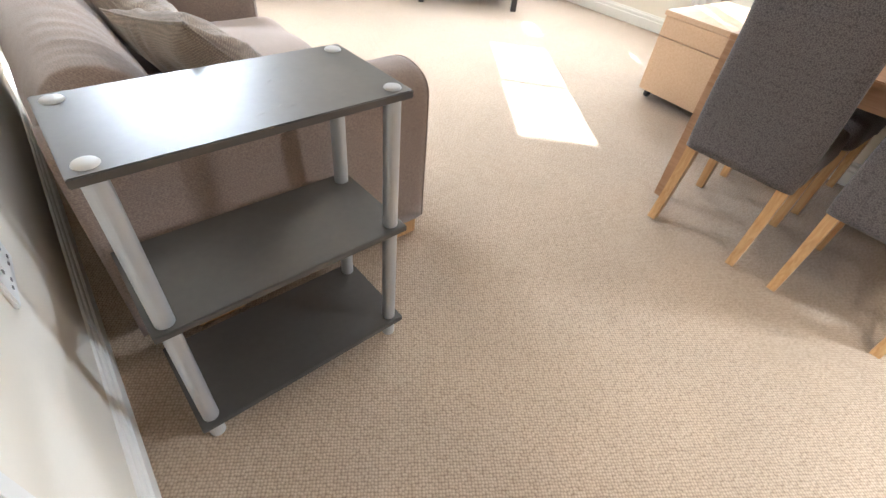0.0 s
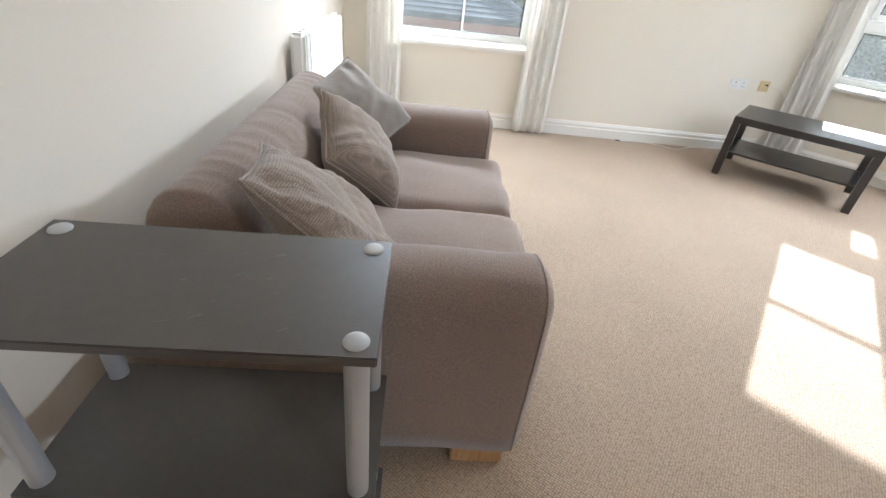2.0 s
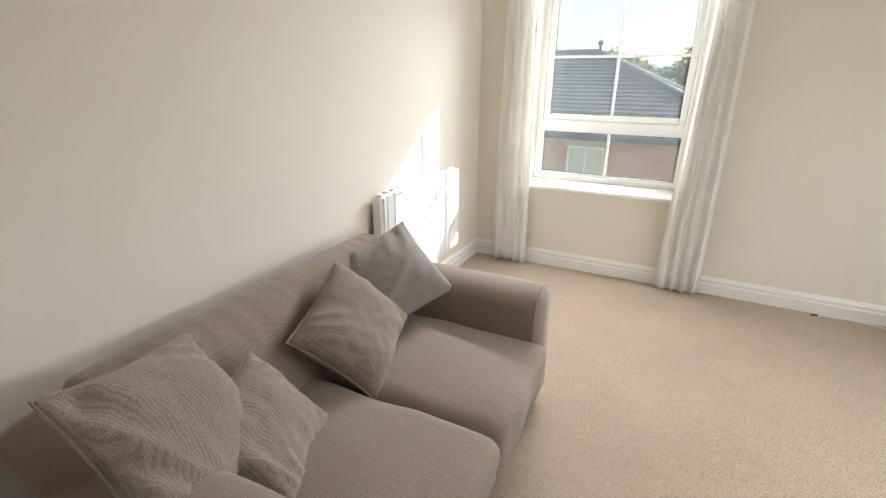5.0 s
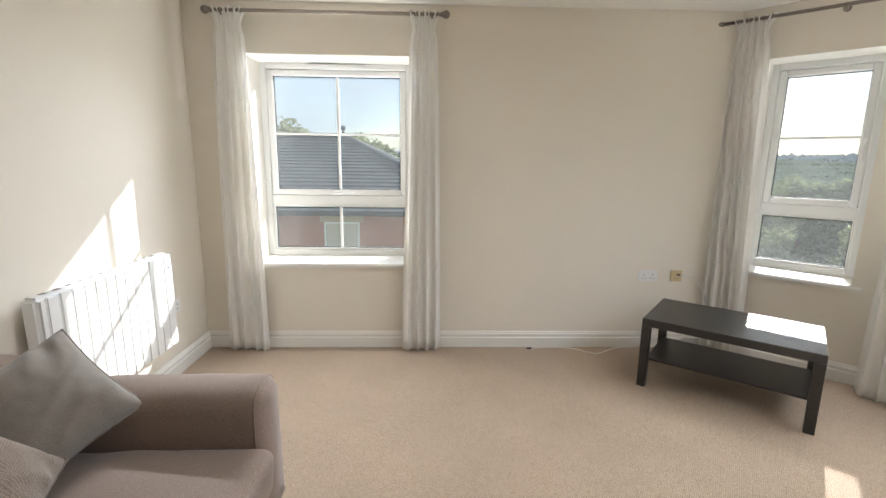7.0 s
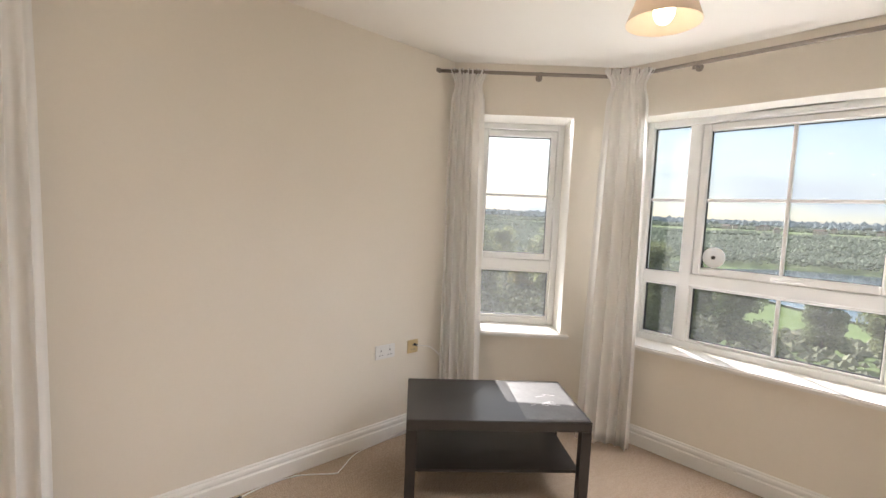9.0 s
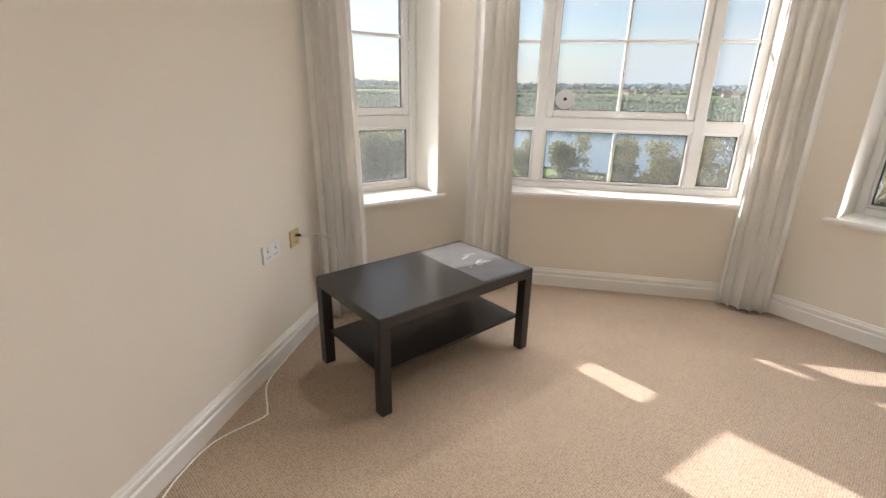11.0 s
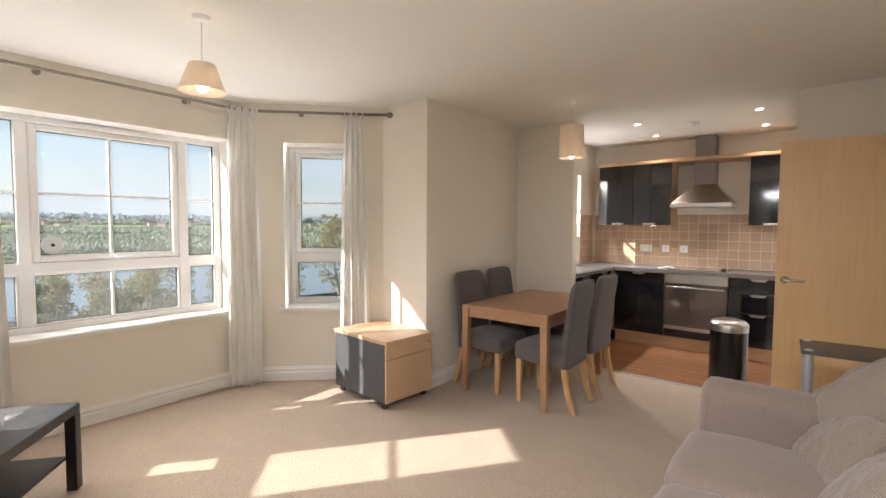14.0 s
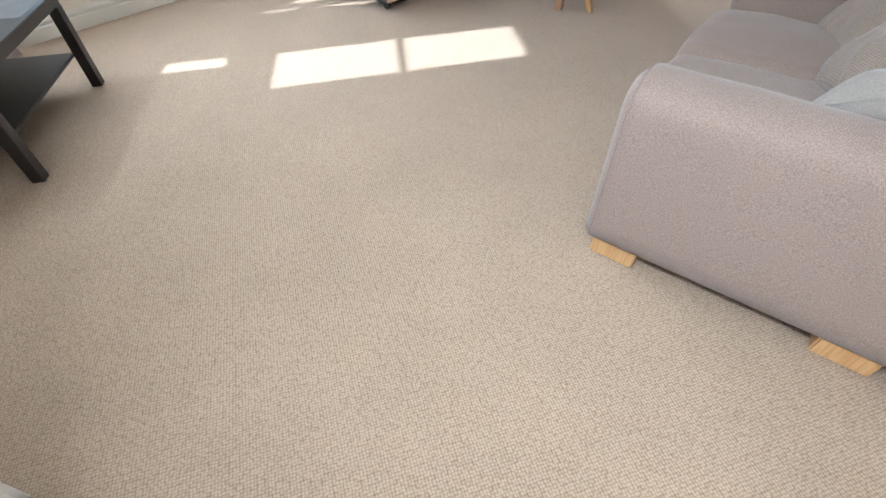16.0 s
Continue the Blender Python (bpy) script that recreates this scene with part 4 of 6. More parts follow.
def cushion(m, w, h, t, material, label, seed=0, creases=0.020):
    """A scatter cushion with pinched corners, a seam and creases."""
    root = thing("scatter_cushion", m, label, "cushion", "cushions on the sofa")
    n = 40
    bm = bmesh.new()
    sides = []
    for sgn in (1, -1):
        g = []
        for i in range(n + 1):
            row = []
            for j in range(n + 1):
                u, v = i / n * 2 - 1, j / n * 2 - 1
                e = (1 - abs(u) ** 2.6) * (1 - abs(v) ** 2.6)
                x = u * w / 2 * (1 - 0.075 * (1 - v * v) * abs(u) ** 2)
                y = v * h / 2 * (1 - 0.075 * (1 - u * u) * abs(v) ** 2)
                z = sgn * t / 2 * max(0, e) ** 0.55
                if e > 0.001:
                    swirl = noise.noise(Vector((x * 3 + seed, y * 3, sgn))) * 2.0
                    ridge = 1 - 2 * abs(noise.noise(Vector(((x * 0.8 + y * 0.6) * 11 + swirl, (y * 0.8 - x * 0.6) * 2.6 + seed, sgn))))
                    rim = min(1, abs(u) ** 2 + abs(v) ** 2)
                    z += creases * min(1, e * 4) * (0.55 * noise.noise(Vector((x * 5 + seed, y * 5, sgn))) + 0.55 * (ridge - 0.5) * (0.35 + 0.65 * rim) + 0.10 * noise.noise(Vector((x * 30, y * 26 + seed, sgn))))
                row.append(bm.verts.new((x, y, z)))
            g.append(row)
        sides.append(g)
    for g in sides:
        for r0, r1 in zip(g, g[1:]):
            for j in range(n):
                bm.faces.new((r0[j], r0[j + 1], r1[j + 1], r1[j]))
    bmesh.ops.remove_doubles(bm, verts=bm.verts[:], dist=0.0005)
    part("cover", bm, material, root, smooth=True)
    edge = []
    for k in range(4 * 16):
        f = k / 16
        sd, q = int(f), (f % 1) * 2 - 1
        u, v = ((q, -1), (1, q), (-q, 1), (-1, -q))[sd]
        edge.append((u * w / 2 * (1 - 0.075 * (1 - v * v) * abs(u) ** 2), v * h / 2 * (1 - 0.075 * (1 - u * u) * abs(v) ** 2), 0))
    part("piping", tube(bmesh.new(), edge + edge[:1], 0.004, 6), material, root)
    return root


def spread_from(a, b, down, w):
    """A cushion's place from one top edge, corner a to corner b, and the way its face falls from there."""
    a, b = Vector(a), Vector(b)
    u = (b - a).normalized()
    v = Vector(down)
    v = (v - u * v.dot(u)).normalized()
    n = u.cross(v)
    if n.x < 0:
        n, u, a = -n, -u, b
    c = (a + u * w / 2) + v * w / 2
    return Matrix.Translation(c) @ Matrix((u, v, n)).transposed().to_4x4()


cushion(spread_from((0.379, -1.777, 0.775), (0.658, -1.862, 0.578), (-0.119, -0.278, -0.149), 0.37), 0.41, 0.41, 0.20, CUSH2, "grey-taupe velvet cushion standing on its corner against the arm", 3, 0.034)
cushion(spread_from((0.344, -2.234, 0.768), (0.440, -2.596, 0.637), (0.198, 0.183, -0.218), 0.38), 0.41, 0.38, 0.20, CUSH, "taupe corded cushion leaning on the sofa back", 8, 0.036)
cushion(spread_from((0.41, -3.13, 0.825), (0.34, -2.85, 0.775), (0.50, 0.13, -0.55), 0.38), 0.40, 0.40, 0.15, CUSH, "taupe corded cushion slumped in the sofa corner", 12, 0.036)
cushion(spread_from((0.42, -2.725, 0.675), (0.53, -2.99, 0.66), (0.40, 0.17, -0.45), 0.33), 0.34, 0.33, 0.11, CUSH, "small crumpled taupe cushion leaning on another", 17, 0.055)


# ---- pedestal ----
pd = thing("pedestal_drawers", pose(3.105, -3.115, 0, 0, 0, -4.5), "beech office pedestal with dark grey sides, on castors", "drawer unit")
part("top", bx(-0.012, -0.247, 0.497, 0.66, 0.247, 0.525, 0.003), BEECH, pd, "beech laminate top")
part("body", bx(0.018, -0.24, 0.055, 0.645, 0.24, 0.497, 0.002), GREYPANEL, pd, "dark grey laminate carcass")
part("drawer", bx(-0.002, -0.238, 0.385, 0.017, 0.238, 0.494, 0.002), BEECH, pd, "shallow beech drawer front")
part("drawer", bx(-0.002, -0.238, 0.057, 0.017, 0.238, 0.381, 0.002), BEECH, pd, "deep beech drawer front")
part("lock", cyl(bmesh.new(), (-0.006, -0.205, 0.455), (0.0, -0.205, 0.455), 0.010, n=16), CHROME, pd, "small round lock")
for x in (0.06, 0.60):
    for y in (-0.2, 0.2):
        part("castor", cyl(bmesh.new(), (x, y - 0.011, 0.026), (x, y + 0.011, 0.026), 0.026, n=18), BLACKP, pd)
        part("castor_stem", bx(x - 0.012, y - 0.014, 0.026, x + 0.012, y + 0.014, 0.056), BLACKP, pd)

# ---- dining table and chairs ----
dt = thing("dining_table", pose(2.578, -4.19, 0, 0, 0, 0), "mid-oak rectangular dining table with tapered legs", "table")
part("tabletop", bx(-0.385, -0.59, 0.705, 0.385, 0.59, 0.728, 0.004), TABLEWOOD, dt)
part("apron", bx(-0.36, -0.565, 0.63, -0.342, 0.565, 0.705), TABLEWOOD, dt)
part("apron", bx(0.342, -0.565, 0.63, 0.36, 0.565, 0.705), TABLEWOOD, dt)
part("apron", bx(-0.342, 0.545, 0.63, 0.342, 0.567, 0.705), TABLEWOOD, dt)
part("apron", bx(-0.342, -0.567, 0.63, 0.342, -0.545, 0.705), TABLEWOOD, dt)
for sx in (-1, 1):
    for sy in (-1, 1):
        bm = bmesh.new()
        x, y = sx * 0.382, sy * 0.587
        vs = []
        for z, s in ((0, 0.040), (0.63, 0.056), (0.7045, 0.056)):
            vs.append([bm.verts.new((x - sx * a * s, y - sy * b * s, z)) for a, b in ((0, 0), (1, 0), (1, 1), (0, 1))])
        for a, b in zip(vs, vs[1:]):
            for k in range(4):
                bm.faces.new((a[k], a[(k + 1) % 4], b[(k + 1) % 4], b[k]))
        bm.faces.new(vs[0])
        bm.faces.new(vs[-1])
        part("leg", bm, TABLEWOOD, dt)


def dining_chair(m, label):
    """Front of the seat towards +x."""
    c = thing("dining_chair", m, label, "chair", "chairs round the dining table")
    part("seat", soft(bmesh.new(), (-0.20, -0.215, 0.335), (0.225, 0.215, 0.475), 0.035, 0.02, cuts=12, lumps=0.006, seed=4), CHAIRCLOTH, c, "padded charcoal seat", True)
    bm = bmesh.new()
    nz = 16
    rings = []
    for k in range(nz + 1):
        f = k / nz
        z = 0.33 + f * 0.645
        xo = -0.185 - 0.085 * max(0, f - 0.15) ** 1.3
        th = 0.052 - 0.012 * f
        hw = 0.21 + 0.004 * math.sin(f * 6)
        rr = 0.03 * (max(0, f - 0.92) / 0.08)
        pr = []
        for a in range(20):
            an = 2 * math.pi * a / 20
            cx, sy = math.cos(an), math.sin(an)
            px = math.copysign(abs(cx) ** 0.5, cx) * (th / 2 + 0.006 - rr * 0.4)
            py = math.copysign(abs(sy) ** 0.25, sy) * (hw - rr)
            pr.append(bm.verts.new((xo + px, py, z - (0.018 * (abs(py) / hw) ** 4 if f > 0.95 else 0))))
        rings.append(pr)
    for a, b in zip(rings, rings[1:]):
        for k in range(20):
            bm.faces.new((a[k], a[(k + 1) % 20], b[(k + 1) % 20], b[k]))
    bm.faces.new(rings[0])
    bm.faces.new(rings[-1])
    part("backrest", bm, CHAIRCLOTH, c, "tall padded charcoal back", True)
    for sx in (-1, 1):
        for sy in (-1, 1):
            bm = bmesh.new()
            prev = None
            for k in range(7):
                f = k / 6
                z = 0.34 * (1 - f)
                w = 0.021 - 0.005 * f
                x = (0.185 if sx > 0 else -0.185 - 0.075 * f ** 1.8)
                y = sy * 0.18
                r = [bm.verts.new((x + a * w, y + b * w, z)) for a, b in ((-1, -1), (1, -1), (1, 1), (-1, 1))]
                if prev:
                    for q in range(4):
                        bm.faces.new((prev[q], prev[(q + 1) % 4], r[(q + 1) % 4], r[q]))
                else:
                    bm.faces.new(r)
                prev = r
            bm.faces.new(prev)
            part("leg", bm, OAKLEG, c, "pale oak tapered leg")
    return c


ch = dining_chair(pose(2.285, -3.88, 0, 0, 0, 1), "charcoal fabric dining chair with pale oak legs, tucked under the table")
copy_thing(ch, pose(2.285, -4.42, 0, 0, 0, -2))
copy_thing(ch, pose(2.86, -3.90, 0, 0, 0, 179))
copy_thing(ch, pose(2.86, -4.42, 0, 0, 0, 181))


# ---- pendant lamps ----
def pendant(x, y, drop, r0, r1, h, label):
    p = thing("pendant_lamp", Matrix.Translation((x, y, H)), label, "ceiling lamp")
    part("ceiling_rose", lathe(bmesh.new(), [(0.0001, -0.028), (0.03, -0.026), (0.042, -0.012), (0.043, 0.0)], 28), SOCKET, p, "white ceiling rose", True)
    part("flex", cyl(bmesh.new(), (0, 0, -0.028), (0, 0, -drop - 0.05), 0.003, n=8), CABLE, p)
    bm = bmesh.new()
    lathe(bm, [(r0, -drop), (r1, -drop - h)], 40)
    lathe(bm, [(r0 - 0.002, -drop), (r1 - 0.002, -drop - h)], 40)
    lathe(bm, [(r0, -drop), (r0 - 0.002, -drop)], 40)
    lathe(bm, [(r1, -drop - h), (r1 - 0.002, -drop - h)], 40)
    part("shade", bm, SHADE, p, "cream fabric drum shade", True)
    for a in (0, 120, 240):
        ca, sa = math.cos(radians(a)), math.sin(radians(a))
        part("strut", cyl(bmesh.new(), (0.014 * ca, 0.014 * sa, -drop - 0.03), (r0 * ca * 0.99, r0 * sa * 0.99, -drop - 0.004), 0.0015, n=6), SOCKET, p)
    part("lampholder", cyl(bmesh.new(), (0, 0, -drop - 0.02), (0, 0, -drop - 0.075), 0.017, n=16), SOCKET, p)
    zb = -drop - h + 0.035
    pl = new("bulb_light", bpy.data.lights.new("bulb_light", "POINT"))
    pl.data.energy, pl.data.color, pl.data.shadow_soft_size = 4.0, (1.0, 0.76, 0.5), 0.034
    pl.location = (x, y, H + zb)
    part("bulb", ball(bmesh.new(), (0, 0, zb), 0.032, 1.25), BULB, p, "glowing round bulb", True)
    return p


pendant(3.14, -1.61, 0.235, 0.062, 0.112, 0.135, "white pendant lamp with a tapered cream shade, lit")
pendant(1.275, -1.72, 0.215, 0.066, 0.100, 0.155, "white pendant lamp with a tapered cream shade, lit, near the window")
pendant(2.30, -4.23, 0.205, 0.095, 0.100, 0.265, "white pendant lamp with a cream drum shade, lit, over the table")

# ---- kitchen ----
YF = YK + 0.60
# floor planks first tell the room's width
kf = tagged(part("floor_kitchen", bx(XKW, YK, -0.03, XKE, YC - 0.012, -0.006), DARKGAP), "walnut laminate kitchen floor", "floor", kind="structure")


def cabinet(m, w, d, h, label, fronts, handles, z0=0.15, plinth=True):
    """A base or wall unit; x along the wall, y out of it."""
    root = thing("kitchen_cabinet", m, label, "cabinet", "kitchen cabinets")
    part("body", bx(0.002, 0.002, z0, w - 0.002, d - 0.021, z0 + h, 0.001), CARCASS, root, "beech laminate carcass")
    for a, b in fronts:
        part("door" if len(fronts) == 1 else "drawer_front", bx(0.003, d - 0.020, z0 + a, w - 0.003, d, z0 + b, 0.002), GLOSSBLACK, root, "gloss black front")
    for x, z in handles:
        bm = bmesh.new()
        a = [(-0.075, 0), (0.075, 0), (0.055, -0.022), (-0.055, -0.022)]
        lo = [bm.verts.new((x + u, d + 0.001, z0 + z + v)) for u, v in a]
        hi = [bm.verts.new((x + u * 0.97, d + 0.016, z0 + z + v)) for u, v in a]
        bm.faces.new(lo)
        bm.faces.new(hi[::-1])
        for k in range(4):
            bm.faces.new((lo[k], lo[(k + 1) % 4], hi[(k + 1) % 4], hi[k]))
        part("handle", bm, STEEL, root, "steel wedge pull handle")
    return root


def back_m(x_right):
    """Placement on the back wall: local x runs along it, y out of it."""
    return Matrix.Translation((x_right, YK, 0))


OX0, OX1 = 1.36, 1.98
cabinet(back_m(OX1 + 0.004), 2.53 - OX1, 0.57, 0.71, "gloss black base cabinet with a steel handle", [(0, 0.70)], [((2.53 - OX1) / 2, 0.70)])
cabinet(back_m(0.84), OX0 - 0.844, 0.57, 0.71, "gloss black drawer unit with steel handles", [(0, 0.34), (0.345, 0.545), (0.55, 0.70)], [(0.26, 0.335), (0.26, 0.54), (0.26, 0.70)])
corner = thing("corner_post", Matrix.Translation((2.535, YK, 0)), "beech corner filler between the kitchen runs", "cabinet")
part("filler", bx(0, 0.0, 0.15, 0.02, 0.575, 0.86), CARCASS, corner)
# run along the east side
for k, y in enumerate((YC - 0.62, YC - 1.16)):
    root = cabinet(Matrix.Translation((XKE, y, 0)) @ Matrix.Rotation(math.pi / 2, 4, 'Z'), 0.53, 0.44, 0.71, "gloss black base cabinet under the sink worktop", [(0, 0.70)], [(0.26, 0.70)])
pl = thing("plinth", Matrix.Translation((XKW, YK, 0)), "beech laminate plinth under the base units", "plinth")
part("board", bx(0.02, 0.50, 0.0, 1.71, 0.518, 0.147, 0.002), CARCASS, pl)
pl2 = thing("plinth", Matrix.Translation((XKE, YC, 0)), "beech laminate plinth under the base units", "plinth")
part("board", bx(-0.40, -1.20, 0.0, -0.382, -0.10, 0.147, 0.002), CARCASS, pl2)
wt = thing("worktop", Matrix.Translation((XKW, YK, 0.862)), "dark grey stone-effect L-shaped worktop", "worktop")
bm = bmesh.new()
prism(bm, [(0.004, 0.004), (XKE - XKW - 0.004, 0.004), (XKE - XKW - 0.004, YC - 0.10 - YK - 0.004), (2.53 - XKW, YC - 0.10 - YK - 0.004), (2.53 - XKW, 0.60), (0.004, 0.60)], 0, 0.038)
part("slab", bm, WORKTOP, wt)
sk = thing("sink", Matrix.Translation((2.79, -5.62, 0.9005)), "stainless steel inset sink with a ribbed drainer", "sink")
bm = bmesh.new()
box(bm, -0.21, -0.46, 0, 0.19, 0.46, 0.006, 0.003)
part("rim", bm, STEEL, sk)
# no recess: the bowl's shade is painted as a darker flat plate
part("bowl", bx(-0.15, 0.05, 0.006, 0.13, 0.40, 0.008, 0.002), mat("shaded_steel", (0.35, 0.35, 0.35), 0.3, 1.0), sk, "flat steel plate, darkened as the shaded bowl")
for k in range(7):
    part("drainer_rib", bx(-0.15 + k * 0.045, -0.40, 0.006, -0.135 + k * 0.045, -0.04, 0.010, 0.002), STEEL, sk)

ov = thing("oven", Matrix.Translation((OX0, YK, 0)), "built-in stainless steel oven with dark glass door", "oven")
w = OX1 - OX0
part("body", bx(0.004, 0.01, 0.15, w - 0.004, 0.555, 0.86), BLACKP, ov)
part("control_panel", bx(0.004, 0.555, 0.755, w - 0.004, 0.578, 0.855, 0.003), STEEL, ov, "steel control panel")
for k in range(3):
    part("knob", cyl(bmesh.new(), (0.11 + k * 0.20, 0.578, 0.805), (0.11 + k * 0.20, 0.604, 0.805), 0.018, 0.015, n=20), STEEL, ov, "round steel knob")
part("door", bx(0.008, 0.555, 0.275, w - 0.008, 0.582, 0.745, 0.003), OVENGLASS, ov, "dark reflective glass door")
bm = bmesh.new()
tube(bm, [(0.03, 0.62, 0.715), (w - 0.03, 0.62, 0.715)], 0.008, 10)
for x in (0.06, w - 0.06):
    cyl(bm, (x, 0.58, 0.715), (x, 0.62, 0.715), 0.006, n=10)
part("handle", bm, STEEL, ov, "steel bar handle", True)
part("lower_trim", bx(0.008, 0.555, 0.235, w - 0.008, 0.580, 0.272, 0.002), STEEL, ov)
part("lower_panel", bx(0.008, 0.555, 0.152, w - 0.008, 0.572, 0.232), GLOSSBLACK, ov)
hb = thing("hob", Matrix.Translation((OX0 + w / 2, YK + 0.31, 0.9005)), "black glass ceramic hob set in the worktop", "hob")
part("glass_plate", bx(-0.29, -0.25, 0, 0.29, 0.25, 0.006, 0.002), OVENGLASS, hb)
for x, y, r in ((-0.15, -0.12, 0.08), (0.13, -0.12, 0.1), (-0.15, 0.12, 0.1), (0.10, 0.12, 0.08)):
    bm = bmesh.new()
    lathe(bm, [(r, 0.0063), (r - 0.003, 0.0066), (r - 0.006, 0.0063)], 30, (x, y, 0))
    part("zone_ring", bm, CAP, hb)
for k in range(2):
    part("knob", cyl(bmesh.new(), (-0.24, 0.14 - 0.09 * k, 0.006), (-0.24, 0.14 - 0.09 * k, 0.026), 0.018, n=18), BLACKP, hb)
paper = thing("folded_leaflet", pose(1.98, YK + 0.42, 0.9005, 0, 0, 15), "white folded leaflet lying open on the worktop", "leaflet")
bm = bmesh.new()
vs = [bm.verts.new(p) for p in ((-0.10, -0.06, 0.002), (0, -0.06, 0.022), (0.10, -0.06, 0.002), (0.10, 0.06, 0.002), (0, 0.06, 0.022), (-0.10, 0.06, 0.002))]
bm.faces.new((vs[0], vs[1], vs[4], vs[5]))
bm.faces.new((vs[1], vs[2], vs[3], vs[4]))
sol = part("sheet", bm, mat("white_paper", (0.8, 0.8, 0.78), 0.7), paper)
so = sol.modifiers.new("thick", 'SOLIDIFY')
so.thickness = 0.001

# wall units, pelmet and hood
cabinet(back_m(2.41), 0.42, 0.34, 0.72, "gloss black wall cabinet with a steel handle", [(0, 0.72)], [(0.18, 0.022)], 1.40)
cabinet(back_m(1.985), 0.425, 0.34, 0.72, "gloss black wall cabinet with a steel handle", [(0, 0.72)], [(0.24, 0.022)], 1.40)
cabinet(back_m(0.83), 0.40, 0.34, 0.72, "gloss black wall cabinet with a steel handle", [(0, 0.72)], [(0.2, 0.022)], 1.40)
pm = thing("cornice_board", Matrix.Translation((XKW, YK, 2.121)), "beech cornice board along the tops of the wall cabinets", "cornice")
part("board", bx(0.005, 0.0, 0, 2.03, 0.375, 0.04, 0.006), CARCASS, pm)
hd = thing("cooker_hood", Matrix.Translation((OX0 + w / 2, YK, 0)), "stainless steel chimney cooker hood", "cooker hood")
bm = bmesh.new()
v = []
for z, hx, y0, y1 in ((1.642, 0.296, 0.0, 0.466), (1.70, 0.25, 0.0, 0.40), (1.78, 0.17, 0.0, 0.32), (1.86, 0.11, 0.0, 0.25)):
    v.append([bm.verts.new(p) for p in ((-hx, y0, z), (hx, y0, z), (hx, y1, z), (-hx, y1, z))])
for a, b in zip(v, v[1:]):
    for k in range(4):
        bm.faces.new((a[k], a[(k + 1) % 4], b[(k + 1) % 4], b[k]))
bm.faces.new(v[0])
bm.faces.new(v[-1])
part("canopy", bm, HOODSTEEL, hd)
part("lip", bx(-0.30, 0.0, 1.60, 0.30, 0.47, 1.641, 0.004), STEEL, hd, "bright steel lower lip")
part("chimney", bx(-0.105, 0.0, 1.861, 0.105, 0.215, 2.118, 0.003), HOODSTEEL, hd)
part("chimney", bx(-0.10, 0.0, 2.165, 0.10, 0.21, H - 0.003, 0.003), HOODSTEEL, hd)

for x, gangs, wd, lab in ((2.33, 2, 0.146, "white double socket on the tiles"), (2.10, 1, 0.086, "white single socket on the tiles"), (1.90, 1, 0.086, "white cooker switch on the tiles")):
    m = KB.matrix(XKE - x, 1.11, -0.0085)
    socket(m, wd, 0.086, lab, SOCKET, gangs)

# waste bin
bn = thing("waste_bin", Matrix.Translation((1.215, -4.99, -0.002)), "tall black waste bin with a domed steel lid", "bin")
part("body", lathe(bmesh.new(), [(0.0001, 0.0), (0.135, 0.0), (0.138, 0.03), (0.138, 0.53), (0.13, 0.53)], 40), mat("black_enamel", (0.012, 0.012, 0.013), 0.22, var=0.1, coat=0.3), bn, smooth=False)
part("lid", lathe(bmesh.new(), [(0.141, 0.525), (0.142, 0.575), (0.138, 0.585), (0.12, 0.605), (0.07, 0.622), (0.0001, 0.628)], 40), STEEL, bn, "domed brushed steel lid", True)
part("pedal", bx(-0.03, 0.125, 0.012, 0.03, 0.175, 0.022, 0.004), BLACKP, bn)

# ceiling fittings
for x, y, m in ((1.10, -5.46, SPOTGLOW), (1.10, -6.25, SPOTGLOW), (2.13, -5.46, SPOTWARM), (2.13, -6.20, SPOTWARM)):
    sp = thing("downlight", Matrix.Translation((x, y, H)), "recessed steel downlight, lit", "downlight", "kitchen downlights")
    sl = new("downlight_beam", bpy.data.lights.new("downlight_beam", "SPOT"))
    sl.data.energy, sl.data.spot_size, sl.data.spot_blend, sl.data.shadow_soft_size = 13.0, radians(104), 0.9, 0.03
    sl.data.color = (1.0, 0.86, 0.70)
    sl.location = (x, y, H - 0.012)
    part("bezel", lathe(bmesh.new(), [(0.030, -0.001), (0.030, -0.006), (0.041, -0.006), (0.043, -0.0005)], 28), CHROME, sp, "round steel bezel", True)
    part("lens", cyl(bmesh.new(), (0, 0, -0.004), (0, 0, -0.001), 0.030, n=24), m, sp, "glowing lens")
al = thing("smoke_alarm", Matrix.Translation((1.66, -5.70, H)), "white round smoke alarm on the ceiling", "smoke alarm")
part("base", cyl(bmesh.new(), (0, 0, -0.012), (0, 0, -0.001), 0.058, n=28), SOCKET, al)
part("cover", lathe(bmesh.new(), [(0.0001, -0.045), (0.03, -0.044), (0.048, -0.034), (0.052, -0.012)], 28), SOCKET, al, smooth=True)
ev = thing("ceiling_vent", Matrix.Translation((2.30, -6.30, H)), "round white ceiling extract vent", "vent")
part("collar", lathe(bmesh.new(), [(0.05, -0.004), (0.06, -0.012), (0.075, -0.010), (0.08, -0.001)], 28), SOCKET, ev, smooth=True)
part("disc", lathe(bmesh.new(), [(0.0001, -0.022), (0.035, -0.020), (0.045, -0.012)], 24), SOCKET, ev, smooth=True)
ul = thing("cabinet_light", Matrix.Translation((2.20, YK + 0.22, 1.40)), "small warm light under the wall cabinet", "light")
part("bezel", cyl(bmesh.new(), (0, 0, -0.012), (0, 0, -0.001), 0.035, n=24), CHROME, ul)
